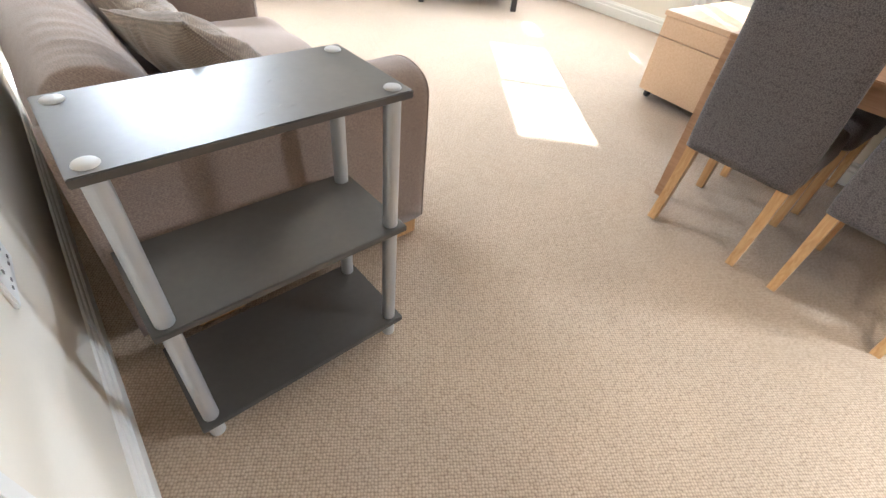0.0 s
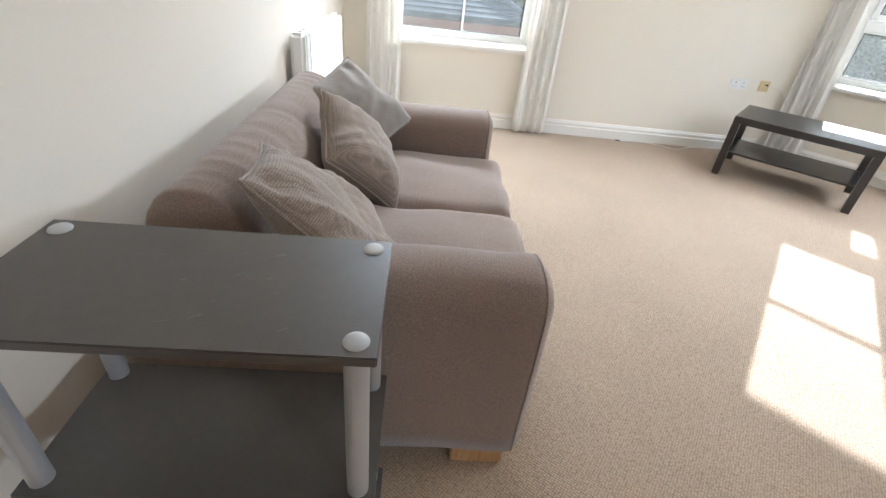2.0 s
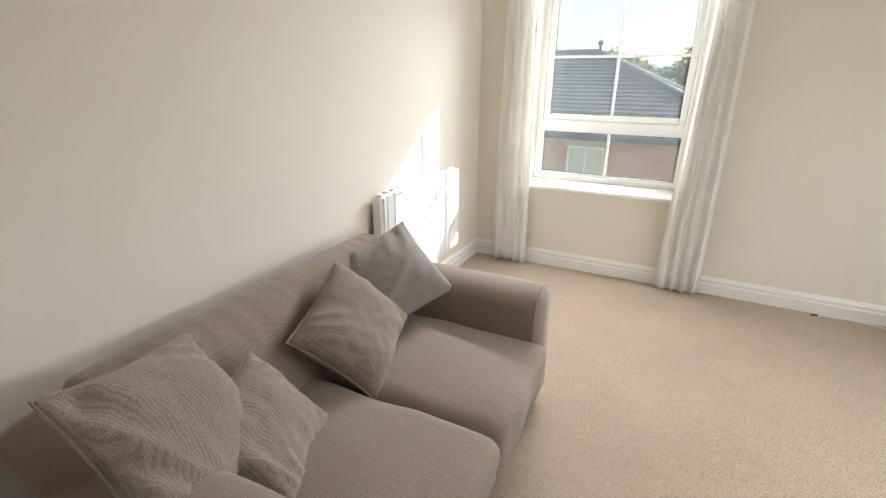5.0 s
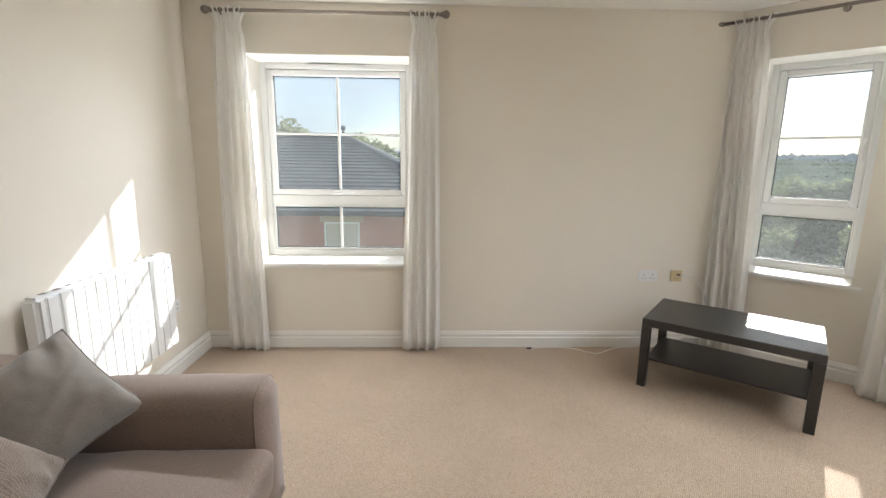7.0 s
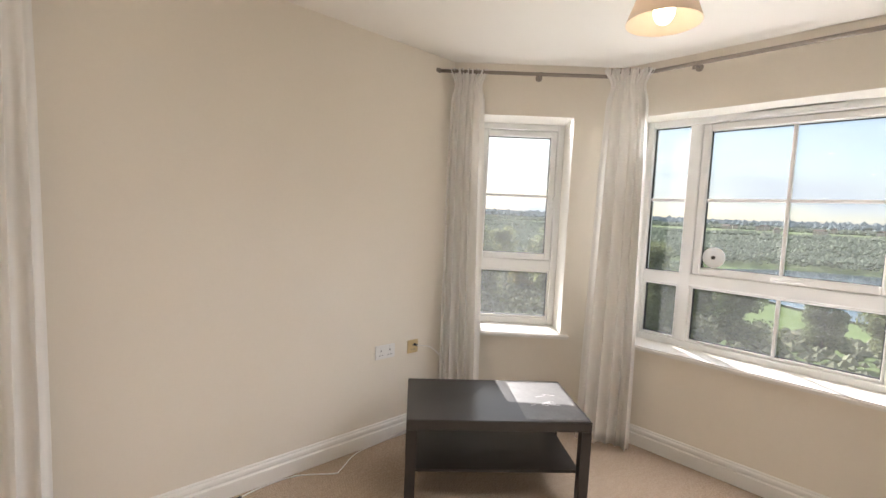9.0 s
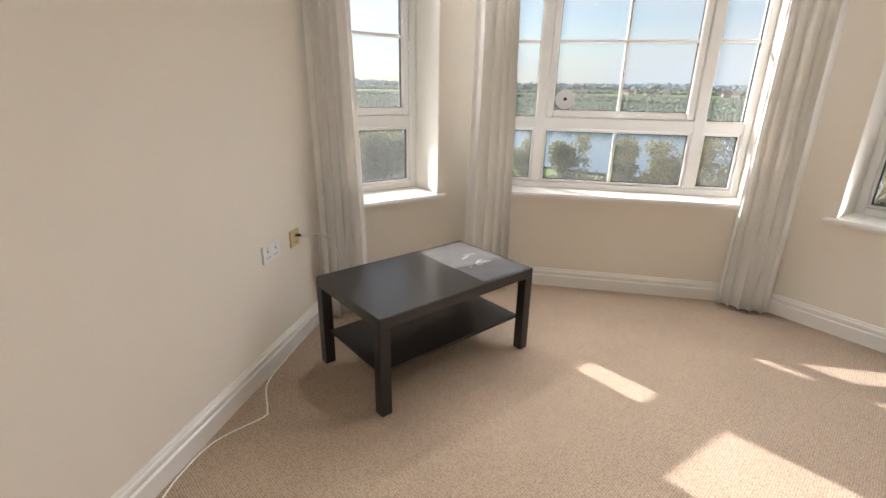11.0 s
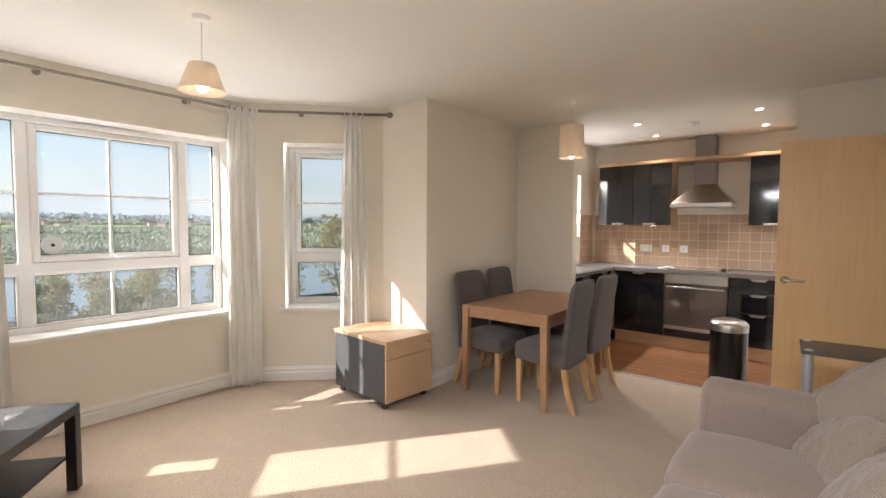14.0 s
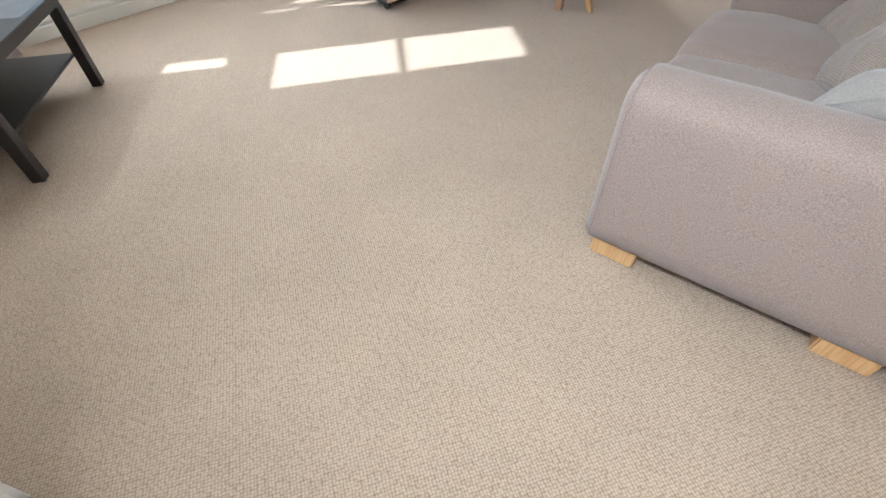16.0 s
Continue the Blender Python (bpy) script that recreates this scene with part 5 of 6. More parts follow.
part("lens", cyl(bmesh.new(), (0, 0, -0.014), (0, 0, -0.0125), 0.026, n=24), SPOTWARM, ul)


# ---- outdoors ----
GZ = -5.6
LAKE_C, LAKE_D = Vector((118, -48)), Vector((0.93, -0.37))


def in_lake(x, y):
    v = Vector((x, y)) - LAKE_C
    a, b = v.dot(LAKE_D), v.dot(Vector((-LAKE_D.y, LAKE_D.x)))
    return math.sqrt((a / 52) ** 2 + (b / 95) ** 2)


def ground_z(x, y):
    r = math.hypot(x, y)
    z = GZ
    if r > 22:
        z -= 4.2 * min(1, (r - 22) / 40)
    k = in_lake(x, y)
    if k < 1.15:
        z -= 2.5 * min(1, (1.15 - k) / 0.25)
    if r > 190:
        z += 11.0 * min(1, (r - 190) / 1500) + 5.0 * noise.noise(Vector((x, y, 0)) * 0.0022) * min(1, (r - 190) / 400)
    return z


def patched(name, tones, scale, bump=0.0, fine=40.0):
    """Open land: patches of several greens."""
    m = bpy.data.materials.new(name)
    m.use_nodes = True
    n, l = m.node_tree.nodes, m.node_tree.links
    p = n["Principled BSDF"]
    p.inputs["Roughness"].default_value = 0.95
    p.inputs["Specular IOR Level"].default_value = 0.1
    co = n.new("ShaderNodeTexCoord")
    a = n.new("ShaderNodeTexNoise")
    a.inputs["Scale"].default_value, a.inputs["Detail"].default_value = scale, 4
    l.new(co.outputs["Object"], a.inputs["Vector"])
    rp = n.new("ShaderNodeValToRGB")
    el = rp.color_ramp.elements
    for k, c in enumerate(tones):
        pos = 0.35 + 0.3 * k / max(1, len(tones) - 1)
        e = el[k] if k < 2 else el.new(pos)
        e.position, e.color = pos, (*c, 1)
    l.new(a.outputs["Fac"], rp.inputs[0])
    b = n.new("ShaderNodeTexNoise")
    b.inputs["Scale"].default_value, b.inputs["Detail"].default_value = scale * fine, 5
    l.new(co.outputs["Object"], b.inputs["Vector"])
    mu = n.new("ShaderNodeMath")
    mu.operation = 'MULTIPLY_ADD'
    mu.inputs[1].default_value, mu.inputs[2].default_value = 0.9, 0.55
    l.new(b.outputs["Fac"], mu.inputs[0])
    sc = n.new("ShaderNodeVectorMath")
    sc.operation = 'SCALE'
    l.new(rp.outputs[0], sc.inputs[0])
    l.new(mu.outputs[0], sc.inputs["Scale"])
    l.new(sc.outputs[0], p.inputs["Base Color"])
    return m


LAND = patched("meadow_and_field", [(0.12, 0.155, 0.07), (0.19, 0.25, 0.09), (0.26, 0.28, 0.14)], 0.012)
bm = bmesh.new()
rings = []
NA = 128
radii = [0.0, 6, 14, 22, 30, 40, 50, 60, 68, 76, 84, 92, 100, 112, 125, 140, 155, 170, 185, 200, 230, 270, 330, 400, 500, 650, 850, 1100, 1500, 2100, 3000, 4500]
for r in radii[1:]:
    rings.append([bm.verts.new((r * math.cos(2 * math.pi * k / NA), r * math.sin(2 * math.pi * k / NA), ground_z(r * math.cos(2 * math.pi * k / NA), r * math.sin(2 * math.pi * k / NA)))) for k in range(NA)])
c0 = bm.verts.new((0, 0, GZ))
for k in range(NA):
    bm.faces.new((c0, rings[0][k], rings[0][(k + 1) % NA]))
for a, b in zip(rings, rings[1:]):
    for k in range(NA):
        bm.faces.new((a[k], b[k], b[(k + 1) % NA], a[(k + 1) % NA]))
tagged(part("ground", bm, LAND, smooth=True), "grassy land sloping down to the lake and far fields", "ground", kind="structure")

WATER = mat("lake_water", (0.06, 0.10, 0.15), 0.12, var=0.1, scale=0.05, bump=0.6, bump_scale=1.5, spec=0.6)
bm = bmesh.new()
q = Vector((-LAKE_D.y, LAKE_D.x))
lv = []
for k in range(64):
    a = 2 * math.pi * k / 64
    s = 1.03 + 0.05 * math.sin(3 * a + 1) + 0.03 * math.sin(7 * a)
    v = LAKE_C + LAKE_D * 52 * s * math.cos(a) + q * 95 * s * math.sin(a)
    lv.append(bm.verts.new((v.x, v.y, -10.45)))
bm.faces.new(lv)
tagged(part("water", bm, WATER), "blue-grey lake water with light ripples", "lake", kind="structure")

# outer walls of the block below and above the flat keep the place closed
BRICKWALL = mat("red_brick_outside", (0.30, 0.10, 0.06), 0.85, var=0.15, scale=3)
tagged(part("backdrop_block", prism(bmesh.new(), [(x * 0.98, y * 0.98) for x, y in OUT], GZ, -0.31), BRICKWALL), "brick storeys of the block below the flat", "building", kind="structure")

LEAFM = [mat("leaf_green_a", (0.25, 0.26, 0.13), 0.7, var=0.35, scale=0.9, per_island=0.45), mat("leaf_green_b", (0.21, 0.23, 0.12), 0.7, var=0.35, scale=0.9, per_island=0.45),
         mat("leaf_autumn", (0.32, 0.28, 0.13), 0.7, var=0.4, scale=0.9, per_island=0.45), mat("twig_grey", (0.34, 0.29, 0.24), 0.85, var=0.25, scale=2, per_island=0.3)]
for lm in LEAFM[:3]:
    # leaves glow where the sun is behind them
    nd, ln = lm.node_tree.nodes, lm.node_tree.links
    tl = nd.new("ShaderNodeBsdfTranslucent")
    ln.new(nd["Principled BSDF"].inputs["Base Color"].links[0].from_socket, tl.inputs[0])
    mx = nd.new("ShaderNodeMixShader")
    mx.inputs[0].default_value = 0.6
    ln.new(nd["Principled BSDF"].outputs[0], mx.inputs[1])
    ln.new(tl.outputs[0], mx.inputs[2])
    ln.new(mx.outputs[0], nd["Material Output"].inputs[0])
BARK = mat("grey_brown_bark", (0.10, 0.075, 0.055), 0.9, var=0.3, scale=5, bump=0.5, bump_scale=12)


def leaf_cloud(rng, spots, n, size):
    """Many small bent leaf clumps scattered round the given centres."""
    verts, faces = [], []
    for _ in range(n):
        c, r = spots[rng.randrange(len(spots))]
        d = Vector((rng.gauss(0, 1), rng.gauss(0, 1), rng.gauss(0, 1))).normalized() * r * rng.uniform(0.35, 1.0) ** 0.6
        p = Vector(c) + Vector((d.x, d.y, d.z * 0.8))
        a = Vector((rng.gauss(0, 1), rng.gauss(0, 1), rng.gauss(0, 0.6))).normalized()
        b = a.cross(Vector((rng.gauss(0, 1), rng.gauss(0, 1), rng.gauss(0, 1)))).normalized()
        s = size * rng.uniform(0.5, 1.3)
        k = len(verts)
        up = a.cross(b) * s * 0.3
        verts += [p - a * s, p - b * s * 0.45 + up, p + a * s, p + b * s * 0.45 + up]
        faces += [(k, k + 1, k + 2), (k, k + 2, k + 3)]
    me = bpy.data.meshes.new("crown")
    me.from_pydata(verts, [], faces)
    return me


def tree(x, y, h, spread, kind, seed, label, bare=False, base=None):
    rng = random.Random(seed)
    root = thing("tree", Matrix.Translation((x, y, (ground_z(x, y) if base is None else base) - 0.05)), label, "tree", "trees by the lake")
    bm = bmesh.new()
    tube_pts = curve_points([(0, 0, 0), (rng.uniform(-.2, .2), rng.uniform(-.2, .2), h * 0.3), (rng.uniform(-.4, .4), rng.uniform(-.4, .4), h * 0.65), (0, 0, h * 0.95)], 4)
    n = len(tube_pts)
    rings = []
    for i, p in enumerate(tube_pts):
        rr = h * 0.022 * (1 - 0.9 * i / (n - 1))
        rings.append([bm.verts.new(p + Vector((rr * math.cos(2 * math.pi * k / 7), rr * math.sin(2 * math.pi * k / 7), 0))) for k in range(7)])
    for a, b in zip(rings, rings[1:]):
        for k in range(7):
            bm.faces.new((a[k], a[(k + 1) % 7], b[(k + 1) % 7], b[k]))
    spots = []
    nl = 34 if bare else 16
    for k in range(nl):
        f = rng.uniform(0.2, 0.95)
        p0 = tube_pts[min(n - 1, int(f * n))]
        a = rng.uniform(0, 6.28)
        ln = spread * (1.15 - 0.75 * f) * rng.uniform(0.6, 1.1)
        p1 = p0 + Vector((math.cos(a) * ln, math.sin(a) * ln, ln * (0.9 if bare else 0.45)))
        cyl(bm, p0, p1, h * 0.006, h * 0.0015, n=5)
        spots.append((p0.lerp(p1, 0.85), spread * (0.35 if bare else 0.5) * rng.uniform(0.7, 1.2)))
        spots.append((p0.lerp(p1, 0.5), spread * 0.35))
        if bare:
            for _ in range(5):
                q0 = p0.lerp(p1, rng.uniform(0.3, 0.95))
                cyl(bm, q0, q0 + Vector((rng.gauss(0, .5), rng.gauss(0, .5), rng.uniform(.4, 1.2))) * ln * 0.4, h * 0.002, h * 0.0008, n=4)
    part("trunk", bm, LEAFM[3] if bare else BARK, root, "trunk and limbs")
    me = leaf_cloud(rng, spots, 900 if bare else 7000, 0.11 if bare else 0.15)
    me.materials.append(LEAFM[kind])
    cr = new("crown", me)
    cr.parent = root
    return root


tr = random.Random(21)
# on the slope between the block and the lake: place, height, half-bare or leafy
spec = [(41.4, -3.7, 4.8, 1.5, False), (40.3, -5.1, 5.8, 1.3, True), (42.8, -8.7, 5.0, 1.5, False), (43.2, -11.8, 5.2, 1.9, False), (37.9, -7.9, 5.6, 1.2, True),
        (46.5, -0.9, 5.0, 1.7, False), (38.2, -10.8, 5.5, 1.4, True), (35.5, 10.6, 5.2, 1.9, False), (37.4, -13.6, 6.0, 1.4, True), (31.0, -24.4, 9.5, 2.2, True),
        (31.2, -27.3, 8.6, 2.1, True), (34.9, -29.1, 6.8, 2.0, True), (40.1, -14.1, 7.2, 1.6, True), (38.5, -15.4, 7.0, 1.6, True), (44.0, -14.5, 5.2, 1.7, False),
        (39.8, 10.3, 5.1, 1.8, False), (28.5, 24.0, 5.0, 2.0, False), (31.2, 24.0, 5.4, 1.9, False), (33.1, 14.6, 4.8, 1.9, False), (38.5, 6.6, 5.0, 1.6, False),
        (36.0, -21.0, 7.5, 1.8, True), (42.0, -20.0, 5.6, 1.6, True), (34.0, 19.0, 5.3, 2.0, False), (44.5, 3.0, 4.8, 1.6, False), (30.0, -19.5, 7.8, 1.9, True)]
# the wood north-east of the block
for j in range(26):
    ang = radians(tr.uniform(18, 66))
    r = tr.uniform(42, 85)
    spec.append((r * math.cos(ang), r * math.sin(ang), tr.uniform(5.5, 8.5), tr.uniform(2.0, 3.2), False))
# behind the neighbouring house
for j in range(12):
    spec.append((tr.uniform(-14, 26), tr.uniform(34, 46), tr.uniform(9.0, 11.0), tr.uniform(2.3, 3.3), False))
protos = []
for x, y, h, s, bare in spec:
    if len(protos) < 8:
        kk = len(protos)
        p = tree(x, y, h, s, (0, 2, 1, 2, 2, 0, 2, 1)[kk], 100 + kk,
                 "slender half-bare young tree with thin grey branches" if bare else "leafy tree turning yellow in autumn" if kk == 3 else "leafy green deciduous tree on the slope", bare)
        protos.append((p, h, bare))
    else:
        pool = [q for q in protos if q[2] == bare] or protos
        p, ph, _ = tr.choice(pool)
        f = h / ph
        c = copy_thing(p, Matrix.Translation((x, y, ground_z(x, y) - 0.05)) @ Matrix.Rotation(tr.uniform(0, 6.28), 4, 'Z') @ Matrix.Diagonal((f, f, f, 1)))

# far woods as one mass of small clumps
def woods(name, label, bands, n, size, mtl, seed):
    rng = random.Random(seed)
    verts, faces = [], []
    for _ in range(n):
        r0, r1, a0, a1, hh = bands[rng.randrange(len(bands))]
        r, a = rng.uniform(r0, r1), radians(rng.uniform(a0, a1))
        x, y = r * math.cos(a), r * math.sin(a)
        if in_lake(x, y) < 1.10:
            continue
        g = ground_z(x, y)
        hgt = hh * (0.6 + 0.4 * noise.noise(Vector((x, y, 5)) * 0.02)) * rng.uniform(0.3, 1.0)
        s = size * r / 200 * rng.uniform(0.6, 1.3)
        c = Vector((x, y, g + hgt))
        k = len(verts)
        for j in range(5):
            t = 2 * math.pi * j / 5 + rng.uniform(0, 1)
            verts.append(c + Vector((math.cos(t) * s, math.sin(t) * s, rng.uniform(-0.5, 0.2) * s)))
        verts.append(c + Vector((0, 0, s * 0.8)))
        verts.append(c - Vector((0, 0, s * 0.8)))
        for j in range(5):
            faces += [(k + j, k + (j + 1) % 5, k + 5), (k + (j + 1) % 5, k + j, k + 6)]
    me = bpy.data.meshes.new(name)
    me.from_pydata(verts, [], faces)
    me.materials.append(mtl)
    tagged(new(name, me), label, "trees", kind="stuff")


# green paled and greyed so that it holds the distance haze
woods("far_woods", "dense belts of trees on the far shore and fields", [(172, 200, -75, 90, 5.0), (95, 150, 12, 95, 5.5), (200, 290, -70, 70, 5.0), (200, 290, -70, 70, 5.0), (310, 340, -70, 70, 5.0), (430, 500, -70, 90, 5), (700, 760, -70, 90, 6), (1100, 1250, -70, 90, 9)],
      90000, 0.8, mat("hazed_far_green", (0.20, 0.225, 0.15), 0.9, var=0.4, scale=0.05, per_island=0.18), 3)
# aerial haze put into the colour of the farthest hills
woods("horizon_woods", "wooded hills on the horizon, coloured blue-green for haze", [(1700, 2000, -80, 100, 30), (2500, 2900, -80, 100, 46)], 22000, 1.1, mat("haze_tinted_green", (0.24, 0.28, 0.30), 0.95, var=0.2, scale=0.01, per_island=0.08), 4)

woods("shrubs", "low shrubs and scrub on the slope below the windows", [(30, 62, -58, 85, 2.0), (36, 90, 14, 85, 2.6), (36, 90, 14, 85, 3.4)], 14000, 1.7,
      mat("scrub_green_brown", (0.20, 0.195, 0.115), 0.9, var=0.4, scale=0.3, per_island=0.35), 9)

# small far houses of the town across the lake
FARWALL = mat("far_house_render", (0.42, 0.36, 0.31), 0.9, var=0.1, scale=0.2, per_object=0.25)
FARROOF = mat("far_house_roof", (0.16, 0.10, 0.08), 0.9, var=0.1, scale=0.2, per_object=0.25)
hp = None
for j in range(44):
    ang = radians(tr.uniform(-42, 18))
    r = tr.uniform(820, 1060)
    x, y = r * math.cos(ang), r * math.sin(ang)
    if hp is None:
        hp = thing("distant_house", pose(x, y, ground_z(x, y), 0, 0, 30), "small pale house with a red-brown roof across the lake", "house", "houses across the lake")
        part("wall", bx(-7, -4, 0, 7, 4, 6), FARWALL, hp)
        bm = bmesh.new()
        vs = [bm.verts.new(p) for p in ((-7.4, -4.4, 6.01), (7.4, -4.4, 6.01), (7.4, 4.4, 6.01), (-7.4, 4.4, 6.01), (-7.4, 0, 9), (7.4, 0, 9))]
        for f in ((0, 1, 5, 4), (2, 3, 4, 5), (0, 4, 3), (1, 2, 5), (0, 3, 2, 1)):
            bm.faces.new([vs[i] for i in f])
        part("roof", bm, FARROOF, hp)
    else:
        copy_thing(hp, pose(x, y, ground_z(x, y) + tr.uniform(0, 3), 0, 0, tr.uniform(0, 180)))

# ---- neighbouring house ----
def brickwork():
    m = bpy.data.materials.new("red_brick_courses")
    m.use_nodes = True
    n, l = m.node_tree.nodes, m.node_tree.links
    p = n["Principled BSDF"]
    p.inputs["Roughness"].default_value = 0.9
    co = n.new("ShaderNodeTexCoord")
    mp = n.new("ShaderNodeMapping")
    mp.inputs["Rotation"].default_value = (math.pi / 2, 0, 0)
    br = n.new("ShaderNodeTexBrick")
    br.inputs["Color1"].default_value, br.inputs["Color2"].default_value = (0.52, 0.165, 0.10, 1), (0.40, 0.12, 0.075, 1)
    br.inputs["Mortar"].default_value = (0.36, 0.26, 0.20, 1)
    br.inputs["Scale"].default_value = 1.0
    br.inputs["Brick Width"].default_value, br.inputs["Row Height"].default_value, br.inputs["Mortar Size"].default_value = 0.225, 0.075, 0.010
    l.new(co.outputs["Object"], mp.inputs[0])
    l.new(mp.outputs[0], br.inputs["Vector"])
    l.new(br.outputs["Color"], p.inputs["Base Color"])
    return m


BRICK = brickwork()
SLATE = mat("dark_concrete_roof_tile", (0.075, 0.080, 0.092), 0.6, var=0.2, scale=2, per_island=0.25)
FASCIA = mat("dark_gutter_board", (0.02, 0.022, 0.028), 0.5)
LINTEL = mat("sand_stone_lintel", (0.52, 0.40, 0.30), 0.9, var=0.1)
HX0, HX1, HY, HD = -13.0, 3.4, 13.0, 11.5
EZ, RZT = -0.50, 2.33
house = thing("neighbouring_house", Matrix.Translation((HX0, HY, GZ)), "red brick neighbouring house with a dark tiled hip roof", "house")
ez = EZ - GZ
L, D = HX1 - HX0, HD
part("wall", bx(0, 0, 0, L, D, ez), BRICK, house, "red brick walls")
part("gutter", bx(-0.4, -0.42, ez - 0.06, L + 0.4, -0.28, ez + 0.10, 0.02), FASCIA, house, "black gutter and fascia")
part("gutter", bx(L + 0.28, -0.28, ez - 0.06, L + 0.42, D + 0.3, ez + 0.10, 0.02), FASCIA, house)
part("soffit", bx(-0.35, -0.28, ez - 0.04, L + 0.28, D + 0.3, ez + 0.04), FASCIA, house)
# roof planes as overlapping courses of tiles
rise = RZT - EZ
run_y = D / 2 + 0.4
bm = bmesh.new()
rows_n = 22
hipx = run_y
for k in range(rows_n):
    f0, f1 = k / rows_n, (k + 1.18) / rows_n
    z0, z1 = ez + 0.08 + rise * f0, ez + 0.08 + rise * min(1, f1)
    ya, yb = -0.4 + run_y * f0, -0.4 + run_y * min(1, f1)
    xr0, xr1 = L + 0.4 - hipx * f0, L + 0.4 - hipx * min(1, f1)
    xl0, xl1 = -0.4 + hipx * f0, -0.4 + hipx * min(1, f1)
    cells = max(4, int((xr0 - xl0) / 0.34))
    for c in range(cells):
        a0, a1 = xl0 + (xr0 - xl0) * c / cells, xl0 + (xr0 - xl0) * (c + 0.985) / cells
        b0, b1 = max(a0, xl1), min(a1, xr1)
        b0, b1 = min(b0, xr1), max(b1, xl1)
        lift = 0.055
        v = [bm.verts.new(p) for p in ((a0, ya, z0 + lift), (a1, ya, z0 + lift), (b1, yb, z1 + 0.006), (b0, yb, z1 + 0.006), (a0, ya, z0 - 0.01), (a1, ya, z0 - 0.01))]
        bm.faces.new((v[0], v[1], v[2], v[3]))
        bm.faces.new((v[4], v[5], v[1], v[0]))
    # east hip slope
    cells = max(3, int((D + 0.8 - 2 * run_y * f0) / 0.34))
    y0a, y0b = -0.4 + run_y * f0, D + 0.4 - run_y * f0
    y1a, y1b = -0.4 + run_y * min(1, f1), D + 0.4 - run_y * min(1, f1)
    for c in range(cells):
        a0, a1 = y0a + (y0b - y0a) * c / cells, y0a + (y0b - y0a) * (c + 0.985) / cells
        b0, b1 = min(max(a0, y1a), y1b), max(min(a1, y1b), y1a)
        v = [bm.verts.new(p) for p in ((xr0, a0, z0 + 0.055), (xr0, a1, z0 + 0.055), (xr1, b1, z1 + 0.006), (xr1, b0, z1 + 0.006), (xr0, a0, z0 - 0.01), (xr0, a1, z0 - 0.01))]
        bm.faces.new((v[0], v[1], v[2], v[3]))
        bm.faces.new((v[4], v[5], v[1], v[0]))
roof = part("roof", bm, SLATE, house, "dark interlocking roof tiles in courses")
roof["kind"] = "stuff"
bm = bmesh.new()
vs = [bm.verts.new(p) for p in ((-0.4, -0.4, ez + 0.03), (L + 0.4, -0.4, ez + 0.03), (L + 0.4, D + 0.4, ez + 0.03), (-0.4, D + 0.4, ez + 0.03), (run_y - 0.4, D / 2, ez + rise + 0.03), (L + 0.4 - run_y, D / 2, ez + rise + 0.03))]
for f in ((0, 1, 5, 4), (1, 2, 5), (2, 3, 4, 5), (3, 0, 4), (3, 2, 1, 0)):
    bm.faces.new([vs[i] for i in f])
part("roof_deck", bm, FASCIA, house)
ridge = bmesh.new()
tube(ridge, [(run_y - 0.4, D / 2, ez + rise + 0.10), (L + 0.4 - run_y, D / 2, ez + rise + 0.10)], 0.12, 8)
tube(ridge, [(L + 0.4, -0.4, ez + 0.14), (L + 0.4 - run_y, D / 2, ez + rise + 0.10)], 0.11, 8)
tube(ridge, [(L + 0.4, D + 0.4, ez + 0.14), (L + 0.4 - run_y, D / 2, ez + rise + 0.10)], 0.11, 8)
part("ridge_tiles", ridge, SLATE, house)
bm = bmesh.new()
ex = L + 0.4 - run_y
cyl(bm, (ex, D / 2, ez + rise), (ex, D / 2, ez + rise + 0.35), 0.07, 0.05, 10)
ball(bm, (ex, D / 2, ez + rise + 0.45), 0.12)
part("roof_finial", bm, SLATE, house, "round ridge finial")
BLIND = mat("pale_blind", (0.58, 0.52, 0.45), 0.8, var=0.15, scale=12)
HWIN = mat("dark_window_glass", (0.03, 0.035, 0.04), 0.05, spec=0.9)
for x in (2.0, 5.2, 8.3, 11.55):
    wx, wz, ww, wh = x, ez - 1.42, 1.25, 1.10
    win = part("window", ring(bmesh.new(), wx - ww / 2, wz, wx + ww / 2, wz + wh, 0.07, -0.03, 0.05), UPVC, house, "white plastic window")
    part("pane", bx(wx - ww / 2 + 0.06, 0.0 - 0.012, wz + 0.06, wx + ww / 2 - 0.06, -0.004, wz + wh - 0.06), HWIN, win)
    part("blind", bx(wx - ww / 2 + 0.08, -0.016, wz + 0.08, wx + ww / 2 - 0.08, -0.0125, wz + wh - 0.08), BLIND, win)
    part("glazing_bar", bx(wx - 0.02, -0.03, wz + 0.06, wx + 0.02, -0.017, wz + wh - 0.06), UPVC, win)
    part("lintel", bx(wx - ww / 2 - 0.15, -0.02, wz + wh + 0.003, wx + ww / 2 + 0.15, 0.02, wz + wh + 0.22), LINTEL, house, "sandstone lintel")
    part("sill", bx(wx - ww / 2 - 0.1, -0.06, wz - 0.12, wx + ww / 2 + 0.1, 0.02, wz - 0.003), LINTEL, house, "sandstone sill")

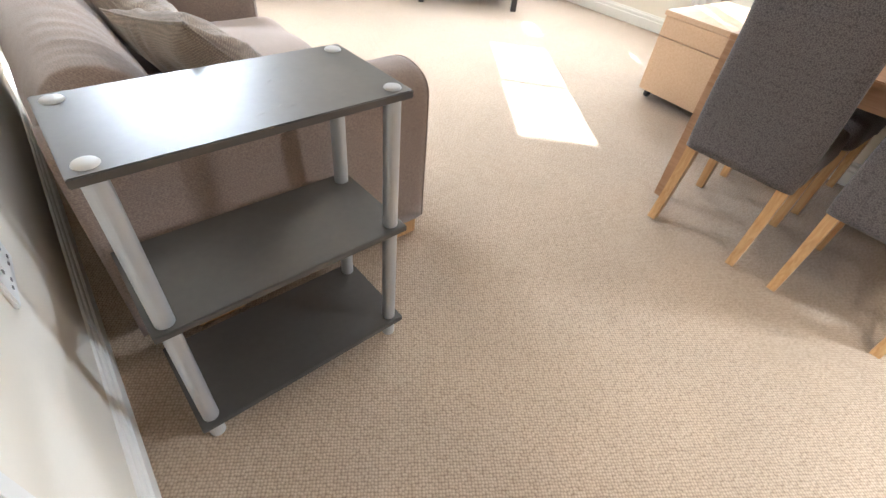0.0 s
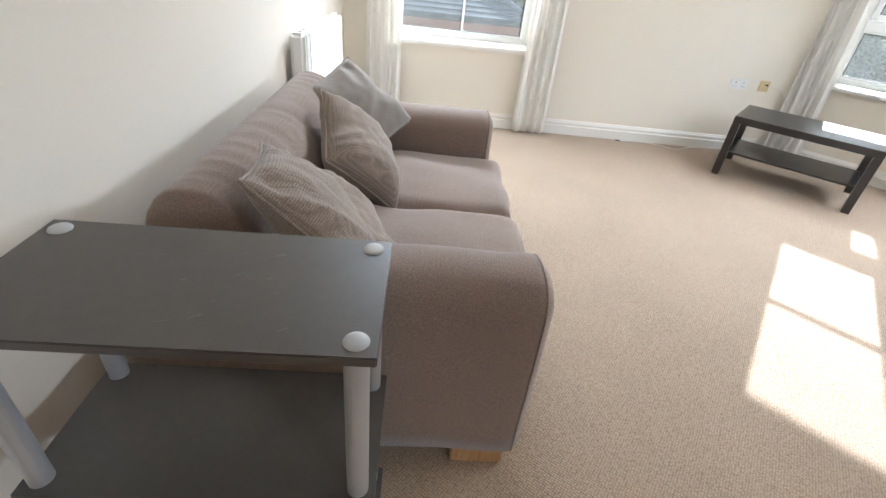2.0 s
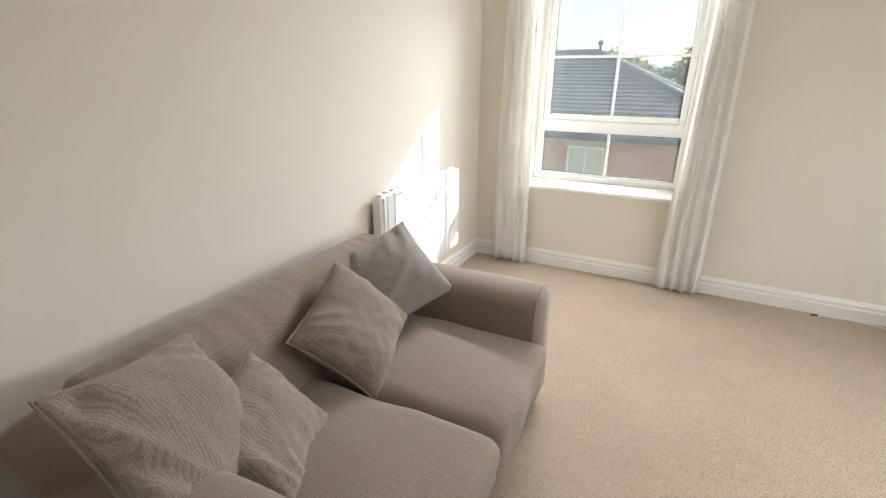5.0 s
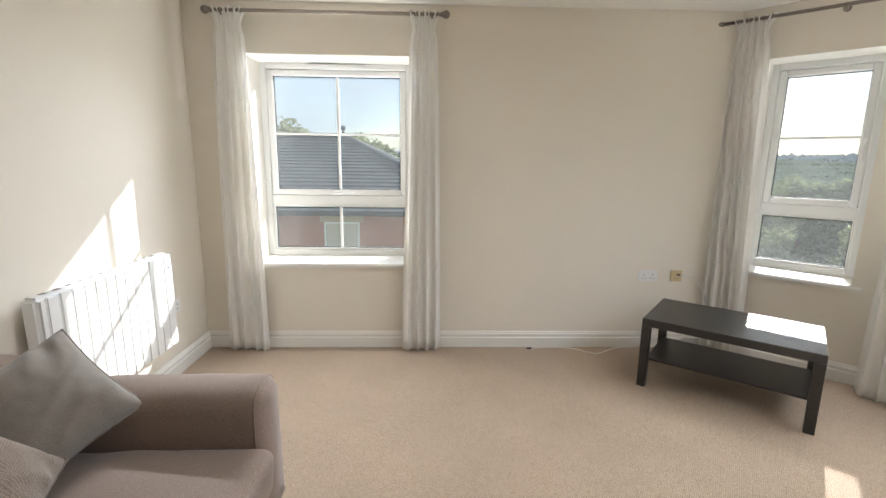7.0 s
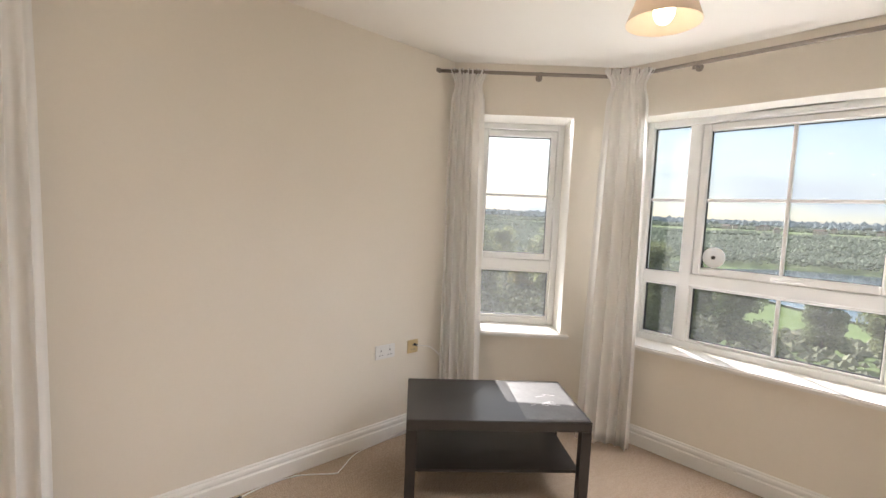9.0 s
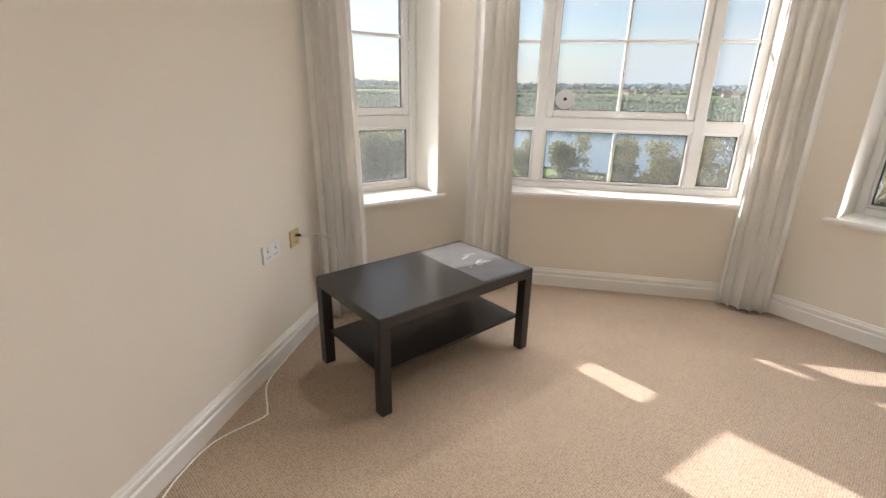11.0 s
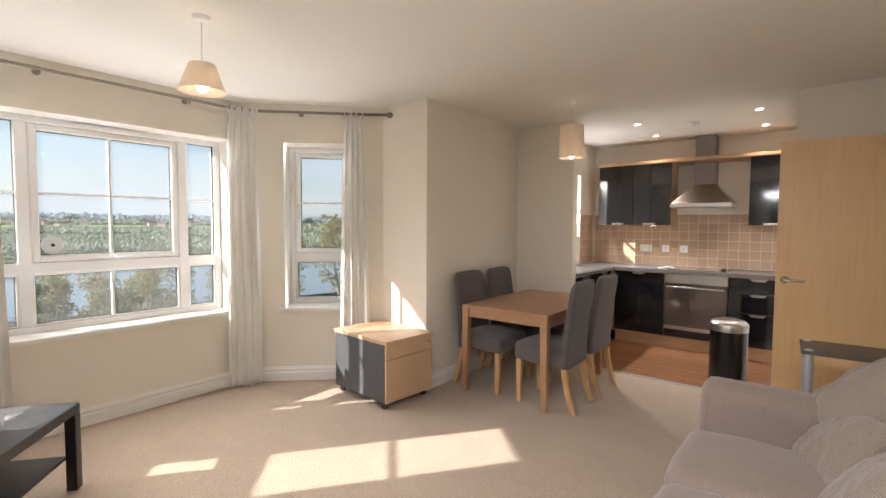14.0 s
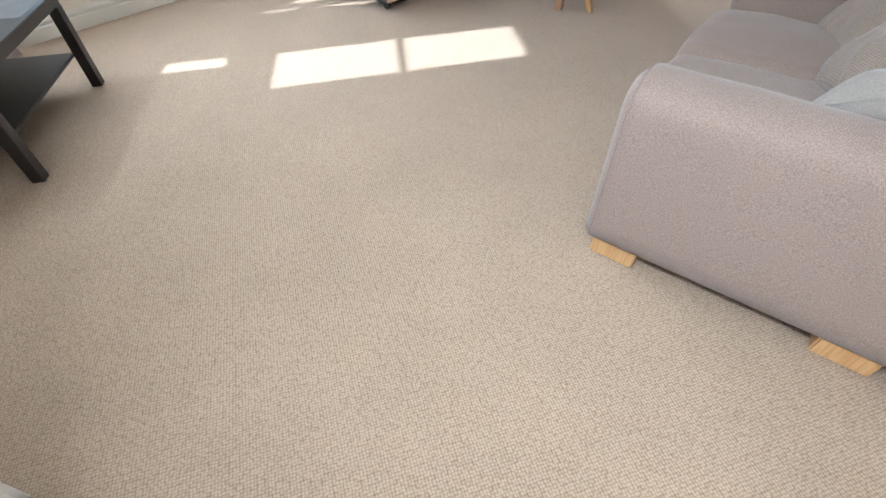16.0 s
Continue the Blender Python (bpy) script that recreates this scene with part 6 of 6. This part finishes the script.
# ---- tiles and planks ----
def tile_mesh(w, h, t, mtl, name):
    bm = bmesh.new()
    b = 0.0025
    lo = [bm.verts.new(p) for p in ((-w / 2, 0, -h / 2), (w / 2, 0, -h / 2), (w / 2, 0, h / 2), (-w / 2, 0, h / 2))]
    hi = [bm.verts.new(p) for p in ((-w / 2 + b, -t, -h / 2 + b), (w / 2 - b, -t, -h / 2 + b), (w / 2 - b, -t, h / 2 - b), (-w / 2 + b, -t, h / 2 - b))]
    bm.faces.new(hi)
    for k in range(4):
        bm.faces.new((lo[k], lo[(k + 1) % 4], hi[(k + 1) % 4], hi[k]))
    me = bpy.data.meshes.new(name)
    bmesh.ops.recalc_face_normals(bm, faces=bm.faces)
    bm.to_mesh(me)
    bm.free()
    me.materials.append(mtl)
    return me


def tiling(run, s0, s1, z0, z1, label):
    root = new("tile_splashback")
    root.matrix_world = run.matrix(s0)
    tagged(root, label, "tiles", kind="structure")
    part("grout", bx(0, -0.003, z0, s1 - s0, -0.0005, z1), GROUT, root)
    st = 0.1035
    me = tile_mesh(0.0995, 0.0995, 0.0022, TILE, "tile")
    nx, nz = int((s1 - s0) / st), int(round((z1 - z0) / st))
    for i in range(nx):
        for j in range(nz):
            o = new("tile", me)
            o.parent = root
            o.location = (0.052 + i * st, -0.003, z0 + 0.052 + j * st)


tiling(KB, 0.006, XKE - XKW - 0.004, 0.905, 1.525, "sand-coloured square wall tiles with pale grout")
tiling(KE, 1.16, 1.66, 0.905, 1.525, "sand-coloured square wall tiles beside the window")
pk = random.Random(4)
y = YC - 0.012
row = 0
pm_cache = {}
while y > YK + 0.5:
    x = XKW - (row * 0.43) % 1.2
    while x < XKE - 0.3:
        a, b = max(x, XKW), min(x + 1.2, XKE - 0.38)
        if b - a > 0.03:
            key = round(b - a, 3)
            if key not in pm_cache:
                bm = bx(-key / 2 + 0.0008, -0.0622, -0.006, key / 2 - 0.0008, 0.0622, 0.0, 0.0012, 1)
                me = bpy.data.meshes.new("plank")
                bm.to_mesh(me)
                bm.free()
                me.materials.append(PLANK)
                pm_cache[key] = me
            o = new("plank", pm_cache[key])
            o.parent = kf
            o.location = ((a + b) / 2, y - 0.0635, 0.0)
        x += 1.2
    y -= 0.127
    row += 1
